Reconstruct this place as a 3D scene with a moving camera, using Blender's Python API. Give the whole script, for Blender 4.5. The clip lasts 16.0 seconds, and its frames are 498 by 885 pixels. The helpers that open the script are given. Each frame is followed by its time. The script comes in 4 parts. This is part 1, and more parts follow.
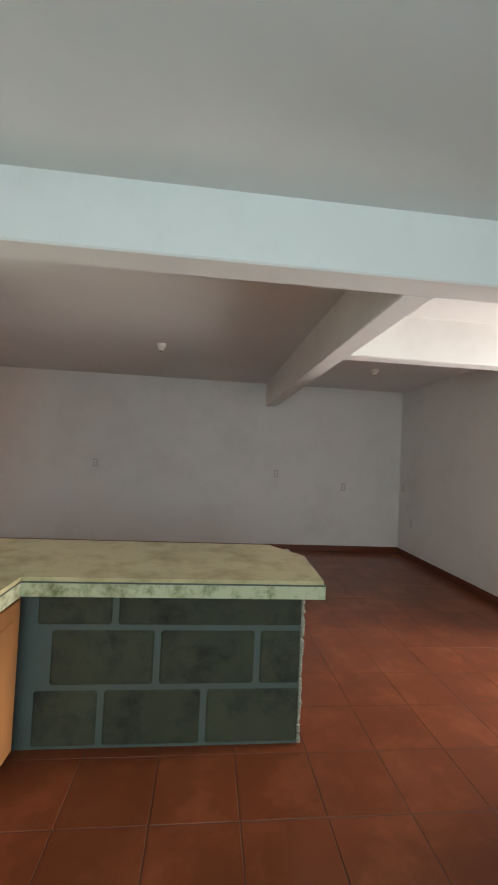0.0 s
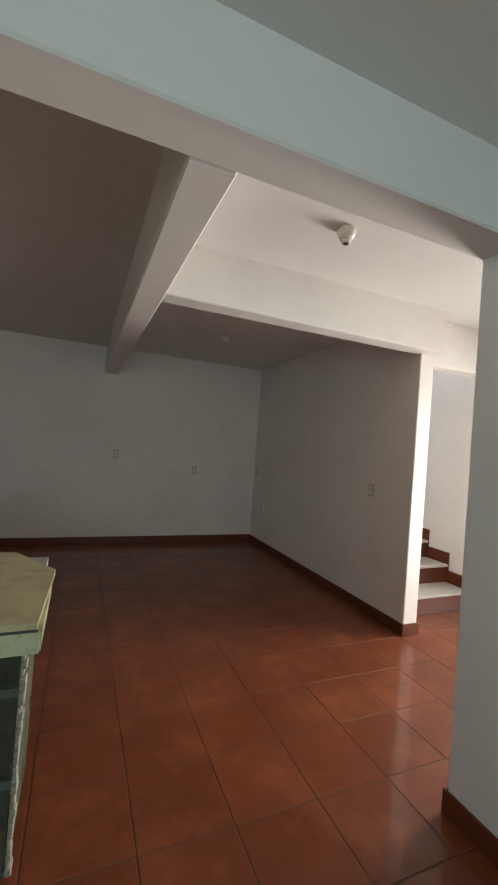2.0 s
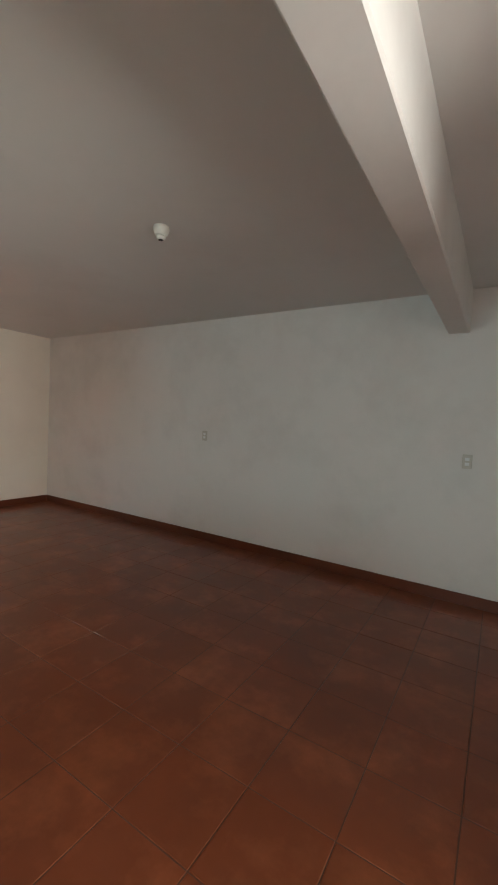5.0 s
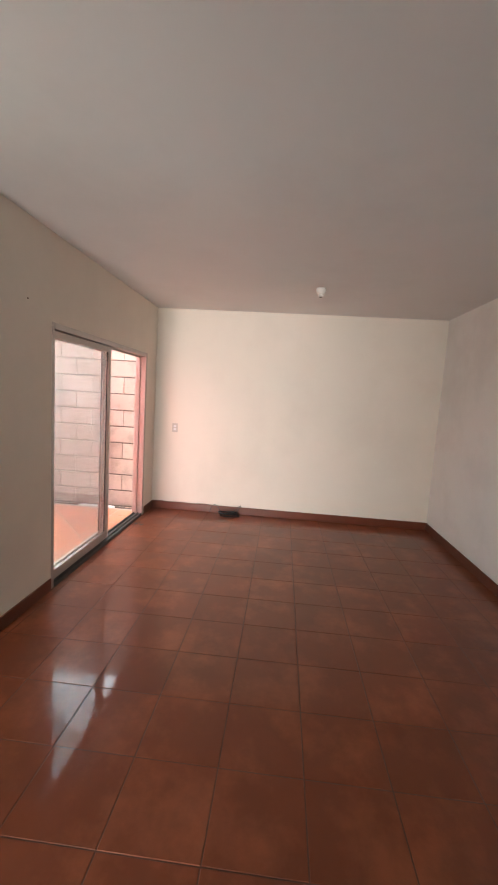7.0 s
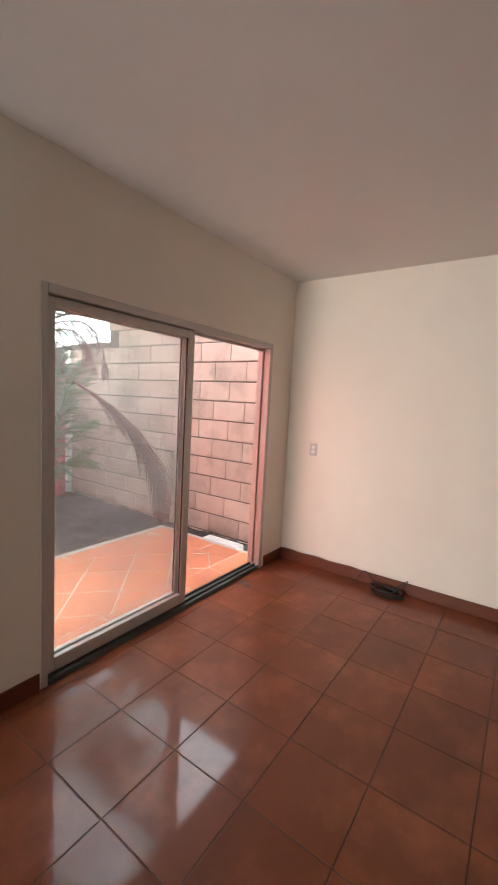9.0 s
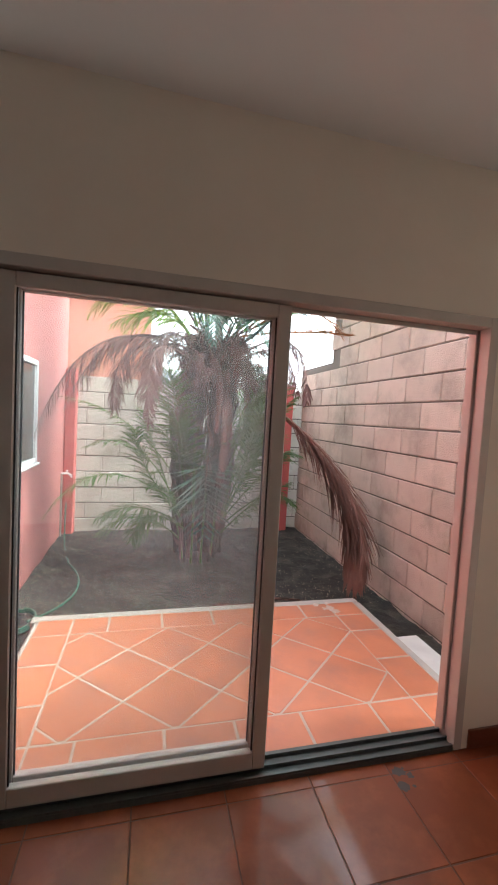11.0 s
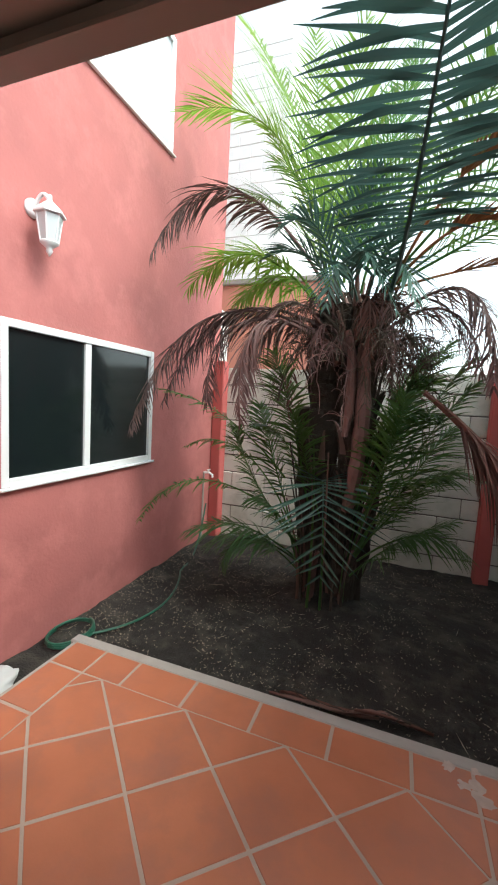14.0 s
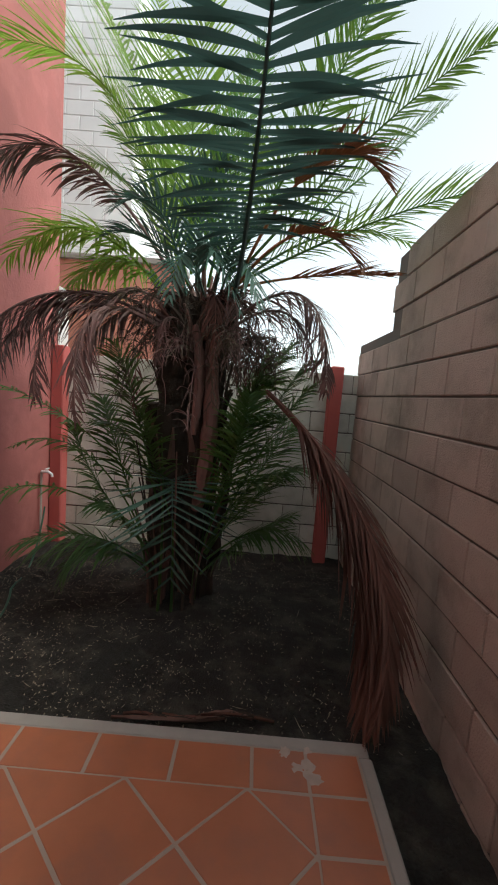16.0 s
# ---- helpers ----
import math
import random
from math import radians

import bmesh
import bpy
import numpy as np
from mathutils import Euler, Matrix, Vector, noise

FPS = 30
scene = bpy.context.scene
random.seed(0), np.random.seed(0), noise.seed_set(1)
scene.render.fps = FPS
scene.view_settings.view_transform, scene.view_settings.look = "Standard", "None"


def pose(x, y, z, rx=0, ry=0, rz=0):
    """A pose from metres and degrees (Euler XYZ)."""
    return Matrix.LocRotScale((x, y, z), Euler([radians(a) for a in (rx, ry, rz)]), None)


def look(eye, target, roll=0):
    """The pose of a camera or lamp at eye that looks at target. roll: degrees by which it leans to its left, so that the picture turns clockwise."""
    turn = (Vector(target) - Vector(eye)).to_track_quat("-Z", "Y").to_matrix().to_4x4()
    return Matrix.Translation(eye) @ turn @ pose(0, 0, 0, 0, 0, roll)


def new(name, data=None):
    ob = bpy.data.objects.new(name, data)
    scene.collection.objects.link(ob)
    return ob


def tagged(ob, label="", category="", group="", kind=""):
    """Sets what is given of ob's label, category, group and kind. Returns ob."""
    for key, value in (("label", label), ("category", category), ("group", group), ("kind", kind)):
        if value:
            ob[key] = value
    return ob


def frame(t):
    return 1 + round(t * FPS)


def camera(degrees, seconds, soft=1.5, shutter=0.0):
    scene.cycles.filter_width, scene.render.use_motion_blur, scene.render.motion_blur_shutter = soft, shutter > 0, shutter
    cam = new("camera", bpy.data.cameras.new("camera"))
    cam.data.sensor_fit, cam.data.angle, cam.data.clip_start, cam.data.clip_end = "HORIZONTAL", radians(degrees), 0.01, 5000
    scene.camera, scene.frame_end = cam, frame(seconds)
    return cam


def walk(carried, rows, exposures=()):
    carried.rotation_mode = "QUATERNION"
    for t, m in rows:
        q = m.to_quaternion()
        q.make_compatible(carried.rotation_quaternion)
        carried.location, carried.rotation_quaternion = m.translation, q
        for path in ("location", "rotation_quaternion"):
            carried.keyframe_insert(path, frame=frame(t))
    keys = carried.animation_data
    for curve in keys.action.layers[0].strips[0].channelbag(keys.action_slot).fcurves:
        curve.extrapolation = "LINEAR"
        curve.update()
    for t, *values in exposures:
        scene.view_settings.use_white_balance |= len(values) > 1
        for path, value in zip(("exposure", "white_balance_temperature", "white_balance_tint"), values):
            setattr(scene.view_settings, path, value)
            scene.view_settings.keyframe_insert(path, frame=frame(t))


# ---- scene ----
cam = camera(63.6, 16.0, 2.0)
PATH = [
    (0, (4.849, -2.647, 1.457), (5.052, -0.658, 1.52), 2.7),
    (0.5, (4.945, -2.584, 1.426), (5.612, -0.699, 1.382), 3.9),
    (1, (5.097, -2.507, 1.439), (5.938, -0.693, 1.408), 3.9),
    (1.5, (5.264, -2.343, 1.436), (6.033, -0.499, 1.349), 4.0),
    (2, (5.493, -2.031, 1.407), (6.264, -0.186, 1.431), 4.2),
    (2.5, (5.745, -1.753, 1.426), (6.412, 0.133, 1.427), 3.9),
    (3, (5.942, -1.469, 1.486), (6.248, 0.507, 1.527), 4.4),
    (3.5, (6.106, -1.137, 1.473), (6.277, 0.856, 1.463), 4.3),
    (4, (6.227, -0.834, 1.443), (6.027, 1.156, 1.477), 4.4),
    (4.2, (6.254, -0.709, 1.426), (5.869, 1.254, 1.428), 4.7),
    (6.3, (5.676, 0.931, 1.446), (3.801, 1.62, 1.342), 3.1),
    (6.4, (5.628, 1.001, 1.453), (3.719, 1.59, 1.344), 3.6),
    (6.5, (5.574, 1.003, 1.451), (3.651, 1.538, 1.335), 2.9),
    (7, (5.122, 1.657, 1.547), (3.141, 1.502, 1.319), 3.5),
    (7.5, (4.676, 1.795, 1.566), (2.75, 1.27, 1.445), 3.4),
    (8, (4.216, 1.91, 1.532), (2.393, 1.094, 1.426), 3.0),
    (8.2, (4.035, 1.934, 1.515), (2.254, 1.039, 1.358), 3.0),
    (10.3, (2.268, 1.666, 1.485), (1.195, -0.021, 1.446), 3.5),
    (10.5, (2.121, 1.639, 1.5), (1.23, -0.151, 1.459), 3.5),
    (11, (1.816, 1.482, 1.493), (1.334, -0.455, 1.369), 3.2),
    (11.5, (1.472, 1.311, 1.502), (1.361, -0.68, 1.345), 3.2),
    (12, (1.181, 1.151, 1.509), (1.341, -0.818, 1.199), 3.2),
    (12.5, (0.956, 0.927, 1.493), (1.331, -1.028, 1.305), 2.9),
    (13, (0.801, 0.702, 1.498), (1.259, -1.241, 1.37), 3.2),
    (13.5, (0.729, 0.495, 1.529), (1.408, -1.374, 1.313), 3.1),
    (14, (0.734, 0.317, 1.521), (1.426, -1.549, 1.322), 3.2),
    (14.5, (0.714, 0.231, 1.54), (1.352, -1.657, 1.374), 3.2),
    (15, (0.654, 0.188, 1.536), (1.163, -1.744, 1.435), 3.1),
    (15.5, (0.635, 0.169, 1.564), (0.792, -1.82, 1.433), 4.0),
    (16, (0.656, 0.167, 1.619), (0.684, -1.819, 1.389), 4.5),
]
EXPOSURES = [(0, 2.45, 6300, 6), (0.5, 2.5, 6350, 6), (1, 2.15, 6450, 7), (1.5, 2.1, 6500, 7), (2.0, 1.75, 6500, 5), (2.5, 1.75, 6500, 3), (3.2, 2.0, 6500, 2), (4, 2.05, 6500, 0), (6.3, 3.3, 6050, 4), (8.2, 3.2, 6200, 5),
             (10.3, 2.45, 6150, 5), (11, 2.35, 6050, 3), (12, 1.85, 5900, 0), (13.5, 1.4, 5750, -2), (14, 0.85, 6050, -2), (15, 0.15, 6350, 0), (16, 0.05, 6300, 0)]
walk(cam, [(t, look(eye, target, roll)) for t, eye, target, roll in PATH], EXPOSURES)

# ---- sky, sun, window light ----
world = bpy.data.worlds.new("sky")
scene.world = world
world.use_nodes = True
wn = world.node_tree.nodes
sky = wn.new("ShaderNodeTexSky")
sky.sky_type = "NISHITA"
sky.sun_disc = False
sky.sun_elevation = radians(53)
sky.sun_rotation = radians(-77)
sky.air_density, sky.dust_density, sky.ozone_density = 1.0, 2.0, 1.0
haze = wn.new("ShaderNodeHueSaturation")
haze.inputs["Saturation"].default_value, haze.inputs["Value"].default_value = 0.22, 1.9
world.node_tree.links.new(sky.outputs[0], haze.inputs["Color"])
world.node_tree.links.new(haze.outputs[0], wn["Background"].inputs[0])
wn["Background"].inputs[1].default_value = 0.15

sun_data = bpy.data.lights.new("sun", "SUN")
sun_data.energy, sun_data.angle, sun_data.color = 1.4, radians(18), (1.0, 0.93, 0.84)
sun = new("sun", sun_data)
sun.matrix_world = look((-8, -0.5, 12), (1, -2.5, 0))


def area_lamp(name, eye, target, w, h, power, color, spread=180):
    d = bpy.data.lights.new(name, "AREA")
    d.shape, d.size, d.size_y, d.energy, d.color = "RECTANGLE", w, h, power, color
    o = new(name, d)
    d.spread = radians(spread)
    o.matrix_world = look(eye, target)
    return o


# daylight in the openings of the kitchen's rear wall and of the hall's entrance
area_lamp("kitchen_window_light", (5.0, -4.55, 1.55), (5.0, 0, 3.3), 1.5, 1.1, 10, (0.68, 0.92, 0.97))
area_lamp("entrance_light", (9.72, -0.25, 1.15), (5, -0.25, 1.15), 0.8, 1.95, 15, (1.0, 0.93, 0.88), 95)

# ---- materials ----


def material(name, base, rough=0.6, metal=0.0, vary=0.12, scale=3.0, grain=60.0, bump=0.1, second=None, amount=0.0,
             stain_scale=1.2, random_vary=0.0, spec=0.5, distance=0.004):
    """Painted, mineral or plant surface: base colour with broad stains, fine grain and relief."""
    m = bpy.data.materials.new(name)
    m.use_nodes = True
    nt = m.node_tree
    n, ln = nt.nodes, nt.links
    b = n["Principled BSDF"]
    b.inputs["Roughness"].default_value = rough
    b.inputs["Metallic"].default_value = metal
    b.inputs["Specular IOR Level"].default_value = spec
    geo = n.new("ShaderNodeNewGeometry")
    big = n.new("ShaderNodeTexNoise")
    big.inputs["Scale"].default_value = scale
    big.inputs["Detail"].default_value = 6
    fine = n.new("ShaderNodeTexNoise")
    fine.inputs["Scale"].default_value = grain
    fine.inputs["Detail"].default_value = 3
    for q in (big, fine):
        ln.new(geo.outputs["Position"], q.inputs["Vector"])
    mix = n.new("ShaderNodeMix")
    mix.data_type = "RGBA"
    mix.inputs["A"].default_value = (*[c * (1 - vary) for c in base], 1)
    mix.inputs["B"].default_value = (*[min(1, c * (1 + vary)) for c in base], 1)
    ln.new(big.outputs[0], mix.inputs["Factor"])
    col = mix.outputs["Result"]
    if second:
        st = n.new("ShaderNodeTexNoise")
        st.inputs["Scale"].default_value = stain_scale
        st.inputs["Detail"].default_value = 8
        st.inputs["Roughness"].default_value = 0.65
        ln.new(geo.outputs["Position"], st.inputs["Vector"])
        ramp = n.new("ShaderNodeMapRange")
        ramp.inputs["From Min"].default_value, ramp.inputs["From Max"].default_value = 0.48, 0.68
        ramp.inputs["To Max"].default_value = amount
        ln.new(st.outputs[0], ramp.inputs["Value"])
        mx = n.new("ShaderNodeMix")
        mx.data_type = "RGBA"
        mx.inputs["B"].default_value = (*second, 1)
        ln.new(ramp.outputs[0], mx.inputs["Factor"])
        ln.new(col, mx.inputs["A"])
        col = mx.outputs["Result"]
    hsv = n.new("ShaderNodeHueSaturation")
    ln.new(col, hsv.inputs["Color"])
    info = n.new("ShaderNodeObjectInfo")
    mr = n.new("ShaderNodeMapRange")
    mr.inputs["To Min"].default_value, mr.inputs["To Max"].default_value = 1 - random_vary, 1 + random_vary
    ln.new(info.outputs["Random"], mr.inputs["Value"])
    ln.new(mr.outputs[0], hsv.inputs["Value"])
    ln.new(hsv.outputs[0], b.inputs["Base Color"])
    rr = n.new("ShaderNodeMapRange")
    rr.inputs["To Min"].default_value, rr.inputs["To Max"].default_value = max(0.02, rough * 0.8), min(1, rough * 1.2)
    ln.new(big.outputs[0], rr.inputs["Value"])
    ln.new(rr.outputs[0], b.inputs["Roughness"])
    bp = n.new("ShaderNodeBump")
    bp.inputs["Strength"].default_value, bp.inputs["Distance"].default_value = bump, distance
    ln.new(fine.outputs[0], bp.inputs["Height"])
    ln.new(bp.outputs[0], b.inputs["Normal"])
    return m


WHITE = material("white_wall_paint", (0.78, 0.75, 0.72), 0.62, vary=0.03, scale=1.5, grain=60, bump=0.07, second=(0.6, 0.57, 0.54), amount=0.4)
CEIL = material("white_ceiling_plaster", (0.74, 0.72, 0.7), 0.8, vary=0.05, scale=1.0, grain=40, bump=0.1, second=(0.62, 0.6, 0.58), amount=0.3)
CREAM = material("cream_wall_paint", (0.8, 0.73, 0.63), 0.62, vary=0.04, scale=1.5, grain=60, bump=0.07, second=(0.68, 0.61, 0.52), amount=0.3)
TILE = material("terracotta_floor_tile", (0.175, 0.045, 0.017), 0.4, vary=0.22, scale=5, grain=25, bump=0.015, second=(0.3, 0.09, 0.036), amount=0.65, stain_scale=3, random_vary=0.09, spec=0.18)
tile_surface = TILE.node_tree.nodes["Principled BSDF"]
tile_surface.inputs["Coat Weight"].default_value, tile_surface.inputs["Coat Roughness"].default_value = 0.45, 0.07
GROUT = material("dark_floor_grout", (0.1, 0.037, 0.02), 0.7, grain=120, bump=0.3)
BASEB = material("terracotta_skirting", (0.13, 0.034, 0.015), 0.35, vary=0.15, scale=6, grain=40, random_vary=0.06)
TREAD = material("pale_stair_tread", (0.5, 0.47, 0.42), 0.5, vary=0.1)
BLOCK = material("grey_concrete_block", (0.066, 0.07, 0.042), 0.9, vary=0.35, scale=7, grain=90, bump=0.8, second=(0.014, 0.016, 0.014), amount=0.85, stain_scale=5, random_vary=0.12)
MORTAR = material("grey_mortar", (0.11, 0.13, 0.115), 0.9, vary=0.12, scale=12, grain=100, bump=0.6)
CORNER = material("pale_corner_mortar", (0.3, 0.28, 0.22), 0.9, vary=0.3, scale=20, grain=90, bump=0.6)
COUNTER = material("marbled_beige_worktop_tile", (0.56, 0.47, 0.27), 0.22, vary=0.12, scale=4, grain=20, bump=0.03, second=(0.33, 0.27, 0.13), amount=0.75, stain_scale=5)
APRON = material("cream_green_worktop_edge_tile", (0.56, 0.55, 0.36), 0.25, vary=0.1, scale=6, grain=30, bump=0.03, second=(0.13, 0.14, 0.05), amount=0.85, stain_scale=13)
WOOD = material("orange_wood_cabinet", (0.36, 0.15, 0.05), 0.4, vary=0.25, scale=4, grain=50)
REDTHING = material("red_plastic", (0.6, 0.03, 0.03), 0.4, vary=0.05)
ALU = material("anodised_aluminium", (0.52, 0.47, 0.43), 0.4, 0.25, vary=0.1, scale=9, grain=90, bump=0.05)
TRACK = material("grimy_track_metal", (0.075, 0.08, 0.075), 0.5, 0.3, vary=0.4, scale=14, grain=80)
ALU_W = material("white_aluminium", (0.78, 0.78, 0.78), 0.4, vary=0.05, scale=7)
PLASTIC = material("ivory_switch_plastic", (0.56, 0.52, 0.46), 0.4, vary=0.04)
PORCELAIN = material("white_lamp_porcelain", (0.75, 0.72, 0.66), 0.3, vary=0.04)
BLACK = material("black_plastic", (0.012, 0.012, 0.014), 0.5, vary=0.1)
RED = material("brick_red_wall_paint", (0.43, 0.145, 0.132), 0.85, vary=0.25, scale=2.2, grain=45, bump=0.7, second=(0.55, 0.2, 0.18), amount=0.7, stain_scale=3.0)
POST = material("pink_red_concrete_post", (0.48, 0.11, 0.10), 0.85, vary=0.15, scale=6, grain=60, bump=0.4)
GBLOCK = material("tan_concrete_block", (0.5, 0.415, 0.36), 0.92, vary=0.16, scale=5, grain=110, bump=0.9, second=(0.25, 0.21, 0.17), amount=0.7, stain_scale=2.2, random_vary=0.13, distance=0.008)
GBLOCK2 = material("pale_concrete_block", (0.62, 0.61, 0.55), 0.92, vary=0.13, scale=5, grain=110, bump=0.7, second=(0.27, 0.29, 0.22), amount=0.6, stain_scale=1.8, random_vary=0.07)
GMORTAR = material("weathered_mortar", (0.13, 0.115, 0.1), 0.95, vary=0.15, scale=9, grain=90, bump=0.6)
FARWHITE = material("whitewashed_brick", (0.86, 0.86, 0.85), 0.9, vary=0.1, scale=4, random_vary=0.06)
FARPINK = material("salmon_house_paint", (0.62, 0.27, 0.2), 0.9, vary=0.08, scale=2)
PATIO = material("terracotta_patio_tile", (0.44, 0.155, 0.08), 0.38, vary=0.25, scale=4, grain=60, bump=0.12, second=(0.34, 0.14, 0.095), amount=0.75, stain_scale=3.5, random_vary=0.06)
PGROUT = material("pale_patio_grout", (0.4, 0.32, 0.265), 0.9, vary=0.1, grain=120, bump=0.4)
CONCRETE = material("grey_concrete_edging", (0.36, 0.33, 0.3), 0.9, vary=0.2, scale=8, grain=90, bump=0.5)
SOIL = material("dark_garden_soil", (0.02, 0.018, 0.015), 0.95, vary=0.4, scale=14, grain=80, bump=1.0, second=(0.075, 0.066, 0.052), amount=0.8, stain_scale=5, distance=0.02)
LITTER = material("dry_leaf_litter", (0.25, 0.21, 0.16), 0.9, vary=0.5, scale=3)
FROND = material("green_palm_frond", (0.045, 0.14, 0.03), 0.45, vary=0.35, scale=3, grain=40, random_vary=0.35)
FROND_Y = material("yellow_green_palm_frond", (0.16, 0.28, 0.045), 0.45, vary=0.3, scale=3, grain=40, random_vary=0.25)
FROND_B = material("blue_green_palm_frond", (0.055, 0.12, 0.085), 0.4, vary=0.3, scale=3, grain=40, random_vary=0.2)
# blue-green darkened to look backlit and seen from its shaded underside
FROND_D = material("backlit_dark_palm_frond", (0.032, 0.075, 0.07), 0.4, vary=0.3, scale=3, grain=40)
DEAD = material("dead_brown_palm_frond", (0.175, 0.105, 0.095), 0.75, vary=0.45, scale=7, grain=50, random_vary=0.25)
DEADRED = material("rust_brown_dead_frond", (0.13, 0.055, 0.04), 0.7, vary=0.4, scale=7, grain=50)
# FROND at about half value: shade under the crown is put into the colour
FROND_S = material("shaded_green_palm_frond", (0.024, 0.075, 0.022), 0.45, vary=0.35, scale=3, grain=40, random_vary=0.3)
WITHER = material("withered_orange_frond", (0.26, 0.12, 0.045), 0.7, vary=0.4, scale=7, grain=50, random_vary=0.2)
TWIG = material("dry_grey_brown_twig", (0.085, 0.065, 0.045), 0.85, vary=0.4, scale=9, grain=60)
SHEATH = material("pinkish_dry_sheath", (0.19, 0.095, 0.08), 0.7, vary=0.4, scale=9, grain=70, bump=0.5, second=(0.09, 0.05, 0.04), amount=0.8, stain_scale=9)
TRUNK = material("fibrous_palm_trunk", (0.055, 0.04, 0.03), 0.9, vary=0.45, scale=12, grain=90, bump=1.0, distance=0.01)
BOOT = material("dry_leaf_sheath", (0.17, 0.095, 0.075), 0.8, vary=0.35, scale=10, grain=60, bump=0.5)
HOSE = material("green_garden_hose", (0.025, 0.11, 0.07), 0.4, vary=0.15)
SLAB = material("pale_stone_slab", (0.5, 0.5, 0.48), 0.85, vary=0.2, scale=8, bump=0.5)
BAG = material("whitish_sack_cloth", (0.55, 0.55, 0.54), 0.8, vary=0.15, scale=9, grain=200, bump=0.5)
LANT_GLASS = material("frosted_lantern_glass", (0.55, 0.57, 0.57), 0.25, vary=0.05)
DARKGLASS = material("dark_window_glass", (0.010, 0.014, 0.015), 0.12, vary=0.1, bump=0.0)
CURTAIN = material("pale_window_glass", (0.5, 0.52, 0.54), 0.12, vary=0.15, scale=2, bump=0.0)
GREEN_LIGHT, BLUE_LIGHT = (0.3, 0.5, 0.06, 1), (0.1, 0.2, 0.17, 1)
for leafy, amount, glow in ((FROND, 0.25, GREEN_LIGHT), (FROND_Y, 0.45, GREEN_LIGHT), (FROND_B, 0.15, BLUE_LIGHT), (FROND_S, 0.2, GREEN_LIGHT), (FROND_D, 0.18, BLUE_LIGHT)):
    nt = leafy.node_tree
    tr = nt.nodes.new("ShaderNodeBsdfTranslucent")
    tr.inputs[0].default_value = glow
    mxs = nt.nodes.new("ShaderNodeMixShader")
    mxs.inputs[0].default_value = amount
    nt.links.new(nt.nodes["Principled BSDF"].outputs[0], mxs.inputs[1])
    nt.links.new(tr.outputs[0], mxs.inputs[2])
    nt.links.new(mxs.outputs[0], nt.nodes["Material Output"].inputs[0])


def dusty_glass():
    m = bpy.data.materials.new("dusty_clear_glass")
    m.use_nodes = True
    nt = m.node_tree
    n, ln = nt.nodes, nt.links
    out = n["Material Output"]
    n.remove(n["Principled BSDF"])
    clear = n.new("ShaderNodeBsdfTransparent")
    clear.inputs[0].default_value = (0.94, 0.96, 0.95, 1)
    gloss = n.new("ShaderNodeBsdfGlossy")
    gloss.inputs["Roughness"].default_value = 0.02
    lw = n.new("ShaderNodeLayerWeight")
    lw.inputs[0].default_value = 0.5
    pw = n.new("ShaderNodeMath")
    pw.operation = "POWER"
    ln.new(lw.outputs["Facing"], pw.inputs[0])
    pw.inputs[1].default_value = 4.0
    fr = n.new("ShaderNodeMath")
    fr.operation = "MULTIPLY_ADD"
    ln.new(pw.outputs[0], fr.inputs[0])
    fr.inputs[1].default_value, fr.inputs[2].default_value = 0.5, 0.03
    a = n.new("ShaderNodeMixShader")
    ln.new(fr.outputs[0], a.inputs[0])
    ln.new(clear.outputs[0], a.inputs[1])
    ln.new(gloss.outputs[0], a.inputs[2])
    dust = n.new("ShaderNodeBsdfTranslucent")
    dust.inputs[0].default_value = (0.72, 0.75, 0.78, 1)
    noise_t = n.new("ShaderNodeTexNoise")
    noise_t.inputs["Scale"].default_value = 2.5
    noise_t.inputs["Detail"].default_value = 5
    geo = n.new("ShaderNodeNewGeometry")
    ln.new(geo.outputs["Position"], noise_t.inputs["Vector"])
    mr = n.new("ShaderNodeMapRange")
    mr.inputs["To Min"].default_value, mr.inputs["To Max"].default_value = 0.0, 0.075
    ln.new(noise_t.outputs[0], mr.inputs["Value"])
    c = n.new("ShaderNodeMixShader")
    ln.new(mr.outputs[0], c.inputs[0])
    ln.new(a.outputs[0], c.inputs[1])
    ln.new(dust.outputs[0], c.inputs[2])
    ln.new(c.outputs[0], out.inputs[0])
    return m


GLASS = dusty_glass()

# ---- builders ----


def link_mesh(name, bm, mat, smooth=False):
    me = bpy.data.meshes.new(name)
    bm.normal_update()
    bm.to_mesh(me)
    bm.free()
    me.materials.append(mat)
    if smooth:
        for p in me.polygons:
            p.use_smooth = True
    return new(name, me)


def part(name, bm, mat, parent, label="", smooth=False):
    o = link_mesh(name, bm, mat, smooth)
    o.parent = parent
    if parent:
        o.matrix_parent_inverse = parent.matrix_world.inverted()
    if label:
        o["label"] = label
    return o


def thing(name, at, label, category, group="", kind=""):
    o = new(name)
    o.matrix_world = Matrix.Translation(at)
    o.empty_display_size = 0.1
    bpy.context.view_layer.update()
    return tagged(o, label, category, group, kind)


def box(bm, x0, x1, y0, y1, z0, z1, bevel=0.0, segs=1):
    b = bmesh.new()
    bmesh.ops.create_cube(b, size=1)
    for v in b.verts:
        v.co = Vector(((x0 + x1) / 2 + v.co.x * (x1 - x0), (y0 + y1) / 2 + v.co.y * (y1 - y0), (z0 + z1) / 2 + v.co.z * (z1 - z0)))
    if bevel:
        bmesh.ops.bevel(b, geom=b.edges[:], offset=bevel, segments=segs, affect="EDGES", profile=0.5)
    tmp = bpy.data.meshes.new("tmp")
    b.to_mesh(tmp)
    b.free()
    bm.from_mesh(tmp)
    bpy.data.meshes.remove(tmp)
    return bm


